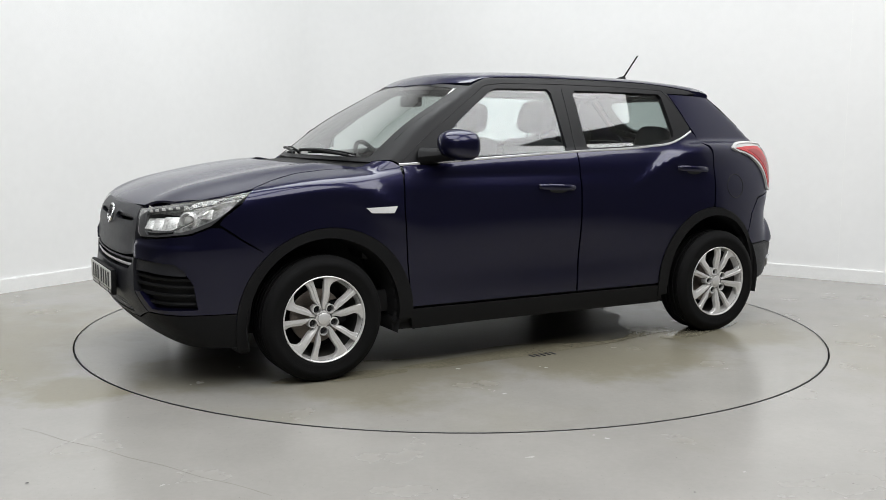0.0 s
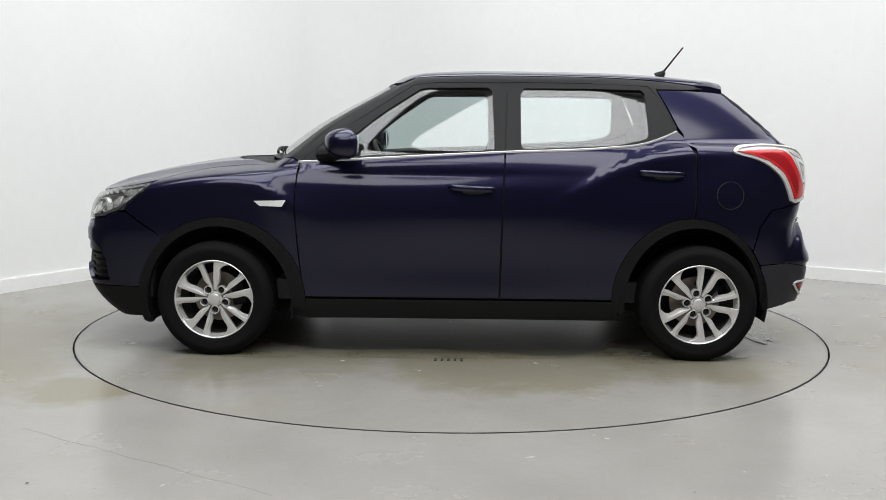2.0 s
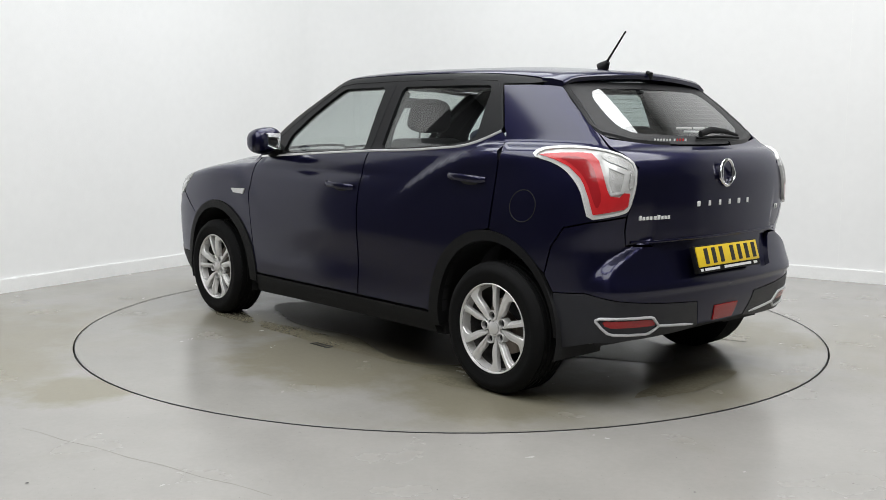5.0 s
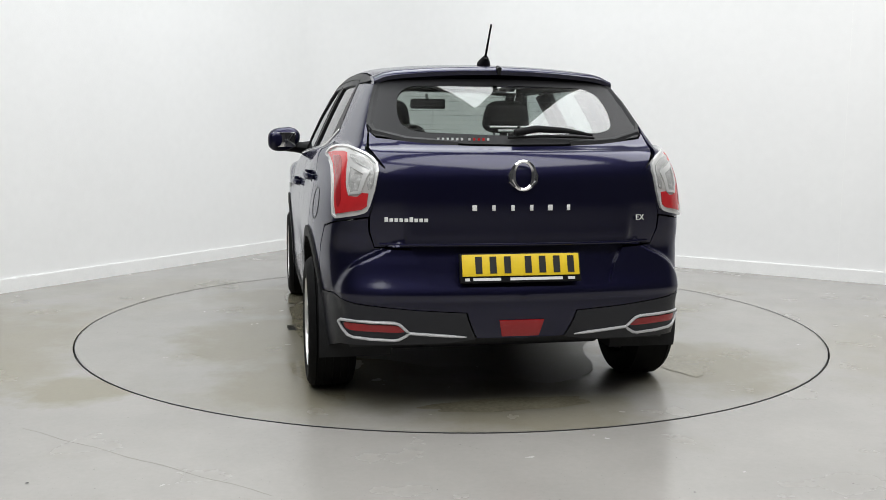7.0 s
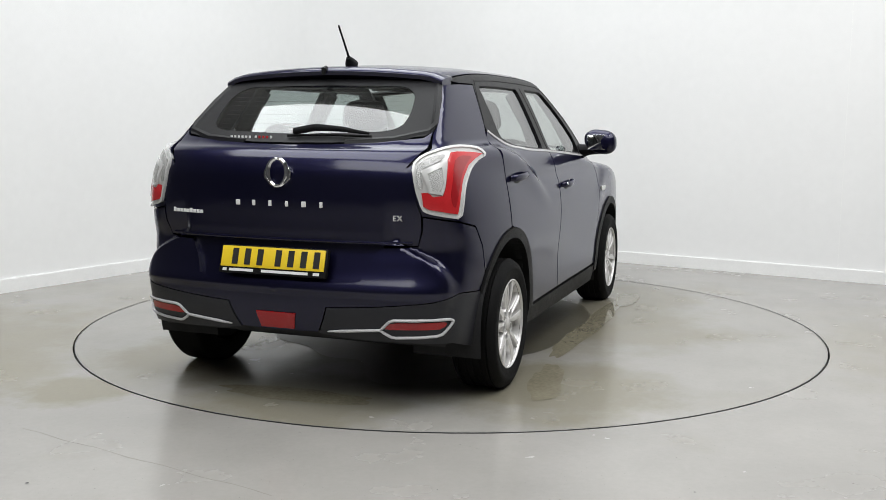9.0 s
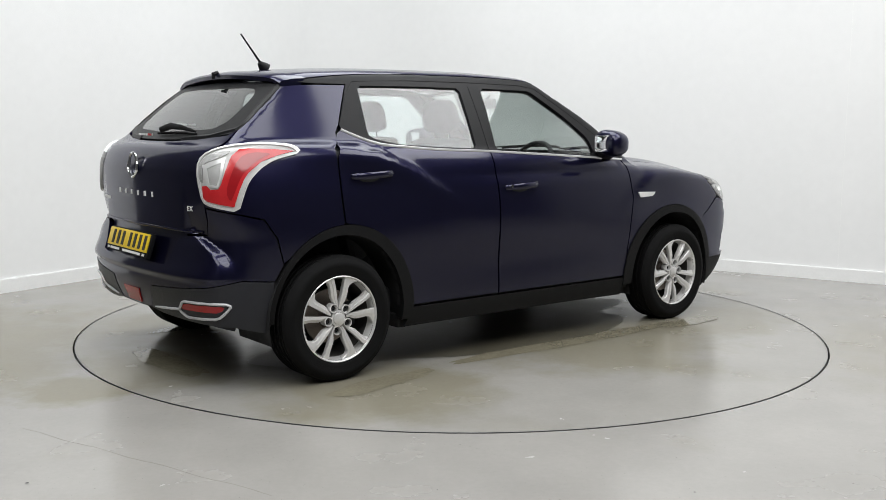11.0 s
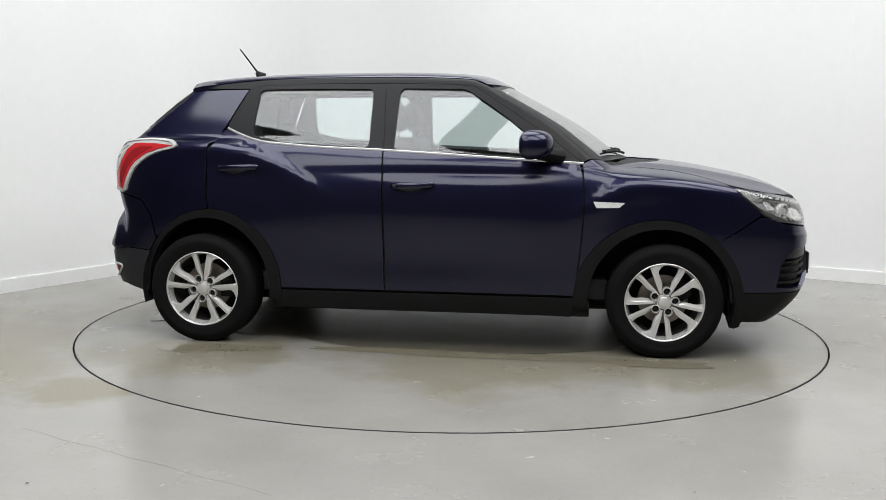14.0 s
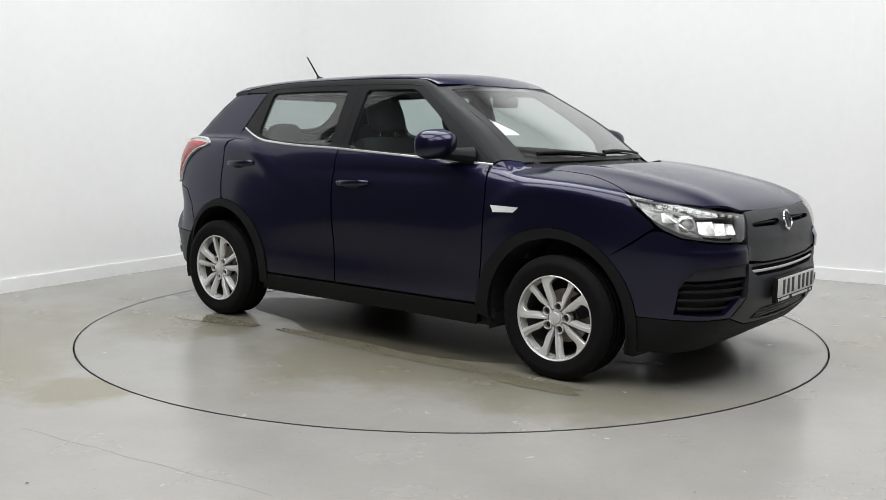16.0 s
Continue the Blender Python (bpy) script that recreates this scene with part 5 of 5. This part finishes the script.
# ---- mirrors, handles, repeaters, aerial, wipers ----
def side_details():
    for s in (1, -1):
        bm = bmesh.new()
        bmesh.ops.create_uvsphere(bm, u_segments=32, v_segments=20, radius=1)
        for v in bm.verts:
            c = v.co
            sx, sy, sz = (math.copysign(abs(q) ** 0.72, q) for q in c)
            x = 0.105 * sx if sx > 0 else 0.065 * sx
            slim = 1 - 0.28 * max(0.0, -sy) ** 2 - 0.15 * max(0.0, sx)
            v.co = Vector((0.583 + x - 0.03 * max(0.0, sy), s * (0.925 + 0.105 * sy), 1.150 + 0.078 * sz * slim + 0.012 * max(0.0, -sy) - 0.006 * sy))
        shell = part("door_mirror", bm, PAINT, car, "navy door mirror")
        bm = bmesh.new()
        box(bm, 0.5145, 0.520, s * 0.925 - 0.072, s * 0.925 + 0.072, 1.100, 1.196, 0.0025)
        part("mirror_glass", bm, MIRROR, shell, "mirror glass")
        bm = tube([Vector((0.70, s * 0.755, 1.085)), Vector((0.66, s * 0.80, 1.092)), Vector((0.63, s * 0.86, 1.098)), Vector((0.60, s * 0.91, 1.10))], [0.052, 0.040, 0.032, 0.03], 12, 1.4)
        part("mirror_foot", bm, PLASTIC, shell, "black mirror foot")
    for (x0, z0), key in (((-0.20, 0.905), "front_door"), ((-1.205, 0.99), "rear_door")):
        for i, s in enumerate((1, -1)):
            y = sk("L", x0 + 0.115, z0).y
            slope = -0.012
            pts = [Vector((x0 + 0.235 * f, s * (sk("L", x0 + 0.235 * f, z0).y + o), z0 + 0.012 - slope * (f - 0.5))) for f, o in ((0, 0.0), (0.06, 0.018), (0.25, 0.03), (0.5, 0.033), (0.8, 0.028), (0.95, 0.016), (1.0, 0.0))]
            grip = part("handle", tube(pts, [0.012, 0.016, 0.017, 0.017, 0.017, 0.016, 0.012], 10, 0.6), PAINT, FLANK[key][i], "painted door handle")
            bm = bmesh.new()
            bmesh.ops.create_uvsphere(bm, u_segments=24, v_segments=10, radius=1)
            for v in bm.verts:
                v.co = Vector((x0 + 0.105 + v.co.x * 0.06, s * (y + 0.001 + v.co.y * 0.003), z0 - 0.008 + v.co.z * 0.020))
            part("handle_cup", bm, DARK, FLANK[key][i])
            if key == "front_door" and s == -1:
                bm = lathe([(0.009, 0.0), (0.009, 0.004), (0.0, 0.004)], 16)
                bmesh.ops.transform(bm, matrix=Matrix.Translation((x0 + 0.02, -y - 0.030, z0 + 0.014)) @ Matrix.Rotation(math.pi, 4, "Z"), verts=bm.verts)
                part("lock_cylinder", bm, CHROME, FLANK[key][i], "round metal lock cylinder")
    rep = [(0.905, 0.846), (1.075, 0.842), (1.045, 0.816), (0.925, 0.812)]
    pair("side_repeater", cut(rep, "L", off=0.006, depth=0.012, soft=0, gap=0, step=0.015), LIGHTINK, car, "white side repeater lamp")
    ring = [(-1.45 + 0.072 * math.cos(radians(a)), 0.89 + 0.072 * math.sin(radians(a))) for a in range(0, 361, 12)]
    part("fuel_flap_seam", tube([sk("L", *p) for p in ring], 0.0022, 6), DARK, car, "round seam of the fuel flap")
    bm = tube([Vector((-1.205, 0, 1.545)), Vector((-1.225, 0, 1.56)), Vector((-1.245, 0, 1.578))], [0.034, 0.026, 0.012], 14)
    aerial = part("aerial_base", bm, PLASTIC, car, "black aerial foot")
    part("aerial_rod", tube([Vector((-1.232, 0, 1.570)), Vector((-1.29, 0, 1.645)), Vector((-1.352, 0, 1.724))], [0.0062, 0.0052, 0.0045], 8), RUBBER, aerial)
    # windscreen wipers
    for y0, y1 in ((0.50, -0.02), (-0.05, -0.55)):
        line = [(y0 + (y1 - y0) * f, 1.075 + 0.02 * math.sin(f * 2.2)) for f in np.linspace(0, 1, 9)]
        arm = [sk("F", y, z) + Vector((0.012, 0, 0.014)) for y, z in line]
        ob = part("wiper", tube(arm, 0.008, 8), PLASTIC, car, "black windscreen wiper")
        part("wiper_blade", tube([sk("F", y + 0.03, z + 0.012) + Vector((0.004, 0, 0.006)) for y, z in line], 0.005, 6), RUBBER, ob)
    # mud flaps
    bm = bmesh.new()
    box(bm, 1.655, 1.665, 0.66, 0.73, 0.19, 0.30, 0.003)
    pair_bm("mud_flap", bm, PLASTIC, car)


side_details()


# ---- cabin ----
def cabin():
    bm = bmesh.new()
    box(bm, -1.75, 1.0, -0.70, 0.70, 0.28, 0.40, 0.02)
    part("cabin_floor", bm, TRIM, car)
    bm = bmesh.new()
    box(bm, 0.62, 1.02, -0.68, 0.68, 0.55, 1.02, 0.05)
    box(bm, 0.70, 1.0, -0.60, -0.14, 0.98, 1.065, 0.03)
    dash = part("dashboard", bm, TRIM, car, "dark grey dashboard")
    bm = bmesh.new()
    rings = []
    m = Matrix.Translation((0.46, -0.36, 0.985)) @ Matrix.Rotation(radians(-62), 4, "Y")
    for i in range(36):
        a = 2 * math.pi * i / 36
        rings.append([bm.verts.new(m @ Vector(((0.18 + 0.014 * math.cos(b)) * math.cos(a), (0.18 + 0.014 * math.cos(b)) * math.sin(a), 0.014 * math.sin(b)))) for b in np.linspace(0, 2 * math.pi, 9)[:-1]])
    for a, b in zip(rings, rings[1:] + rings[:1]):
        for k in range(8):
            bm.faces.new((a[k], b[k], b[(k + 1) % 8], a[(k + 1) % 8]))
    box(bm, -0.05, 0.05, -0.17, 0.17, -0.03, -0.005, 0.01, m)
    part("steering_wheel", bm, TRIM, car, "black steering wheel")

    def seat(x, y, w, rest=True):
        ob = part("seat_cushion", _box(x - 0.22, x + 0.28, y - w, y + w, 0.42, 0.60, 0.05), FABRIC, car, "dark fabric seat cushion")
        bm = bmesh.new()
        box(bm, -0.07, 0.07, -w, w, 0.0, 0.67, 0.06, Matrix.Translation((x - 0.20, y, 0.52)) @ Matrix.Rotation(radians(-15), 4, "Y"), 4)
        part("seat_back", bm, FABRIC, car, "dark fabric seat back")
        if rest:
            headrest(x - 0.37, y, 1.30, 0.135, 0.095)

    def headrest(x, y, z, w, h):
        bm = bmesh.new()
        bmesh.ops.create_uvsphere(bm, u_segments=28, v_segments=18, radius=1)
        m = Matrix.Translation((x, y, z)) @ Matrix.Rotation(radians(-12), 4, "Y")
        for v in bm.verts:
            cx, cy, cz = (math.copysign(abs(q) ** 0.55, q) for q in v.co)
            v.co = m @ Vector((0.055 * cx, w * cy * (1 - 0.12 * cz), h * cz))
        ob = part("headrest", bm, FABRIC, car, "dark fabric headrest")
        for s in (1, -1):
            part("headrest_post", tube([Vector((x + 0.02, y + s * 0.07, z - h - 0.12)), Vector((x + 0.005, y + s * 0.07, z - h + 0.03))], 0.006, 8), CHROME, ob)

    seat(0.10, 0.36, 0.25)
    seat(0.10, -0.36, 0.25)
    part("rear_bench", _box(-0.98, -0.50, -0.62, 0.62, 0.42, 0.60, 0.05), FABRIC, car, "dark fabric rear bench")
    bm = bmesh.new()
    box(bm, -0.07, 0.07, -0.62, 0.62, 0.0, 0.60, 0.05, Matrix.Translation((-0.98, 0, 0.54)) @ Matrix.Rotation(radians(-16), 4, "Y"), 3)
    part("rear_bench_back", bm, FABRIC, car, "dark fabric rear seat back")
    for y in (0.40, -0.40):
        headrest(-1.155, y, 1.175, 0.13, 0.075)
    bm = bmesh.new()
    box(bm, -1.74, -1.20, -0.62, 0.62, 1.03, 1.06, 0.01)
    part("parcel_shelf", bm, TRIM, car, "dark parcel shelf")
    bm = bmesh.new()
    box(bm, 0.36, 0.395, -0.115, 0.115, 1.355, 1.42, 0.014)
    mirror = part("inner_mirror", bm, TRIM, car, "black rear-view mirror")
    part("mirror_stem", tube([Vector((0.39, 0, 1.41)), Vector((0.435, 0, 1.445))], 0.01, 8), TRIM, mirror)
    # inner pillars
    for s in (1, -1):
        for pts in (((-0.28, 0.725, 1.08), (-0.285, 0.67, 1.25), (-0.29, 0.57, 1.43)), ((-1.28, 0.62, 1.14), (-1.25, 0.575, 1.28), (-1.21, 0.50, 1.42))):
            part("pillar_trim", tube([Vector((x, s * y, z)) for x, y, z in pts], 0.04, 8, 1.0), TRIM, car)


def _box(x0, x1, y0, y1, z0, z1, bevel):
    bm = bmesh.new()
    box(bm, x0, x1, y0, y1, z0, z1, bevel, seg=3)
    return bm


cabin()


# ---- what moves: the turntable turns, and the car stands on it ----
def motions():
    rows_table, rows_car = [], []
    for k in range(33):
        t = k * 0.5
        m = Matrix.Rotation(radians(TURN + RATE * t + SLIP.get(t, 0.0)), 4, "Z")
        rows_table.append((t, m))
        rows_car.append((t, m @ Matrix.Translation((CAR_AT[0], CAR_AT[1], 0.001))))
    walk(table, rows_table)
    walk(car, rows_car)


motions()
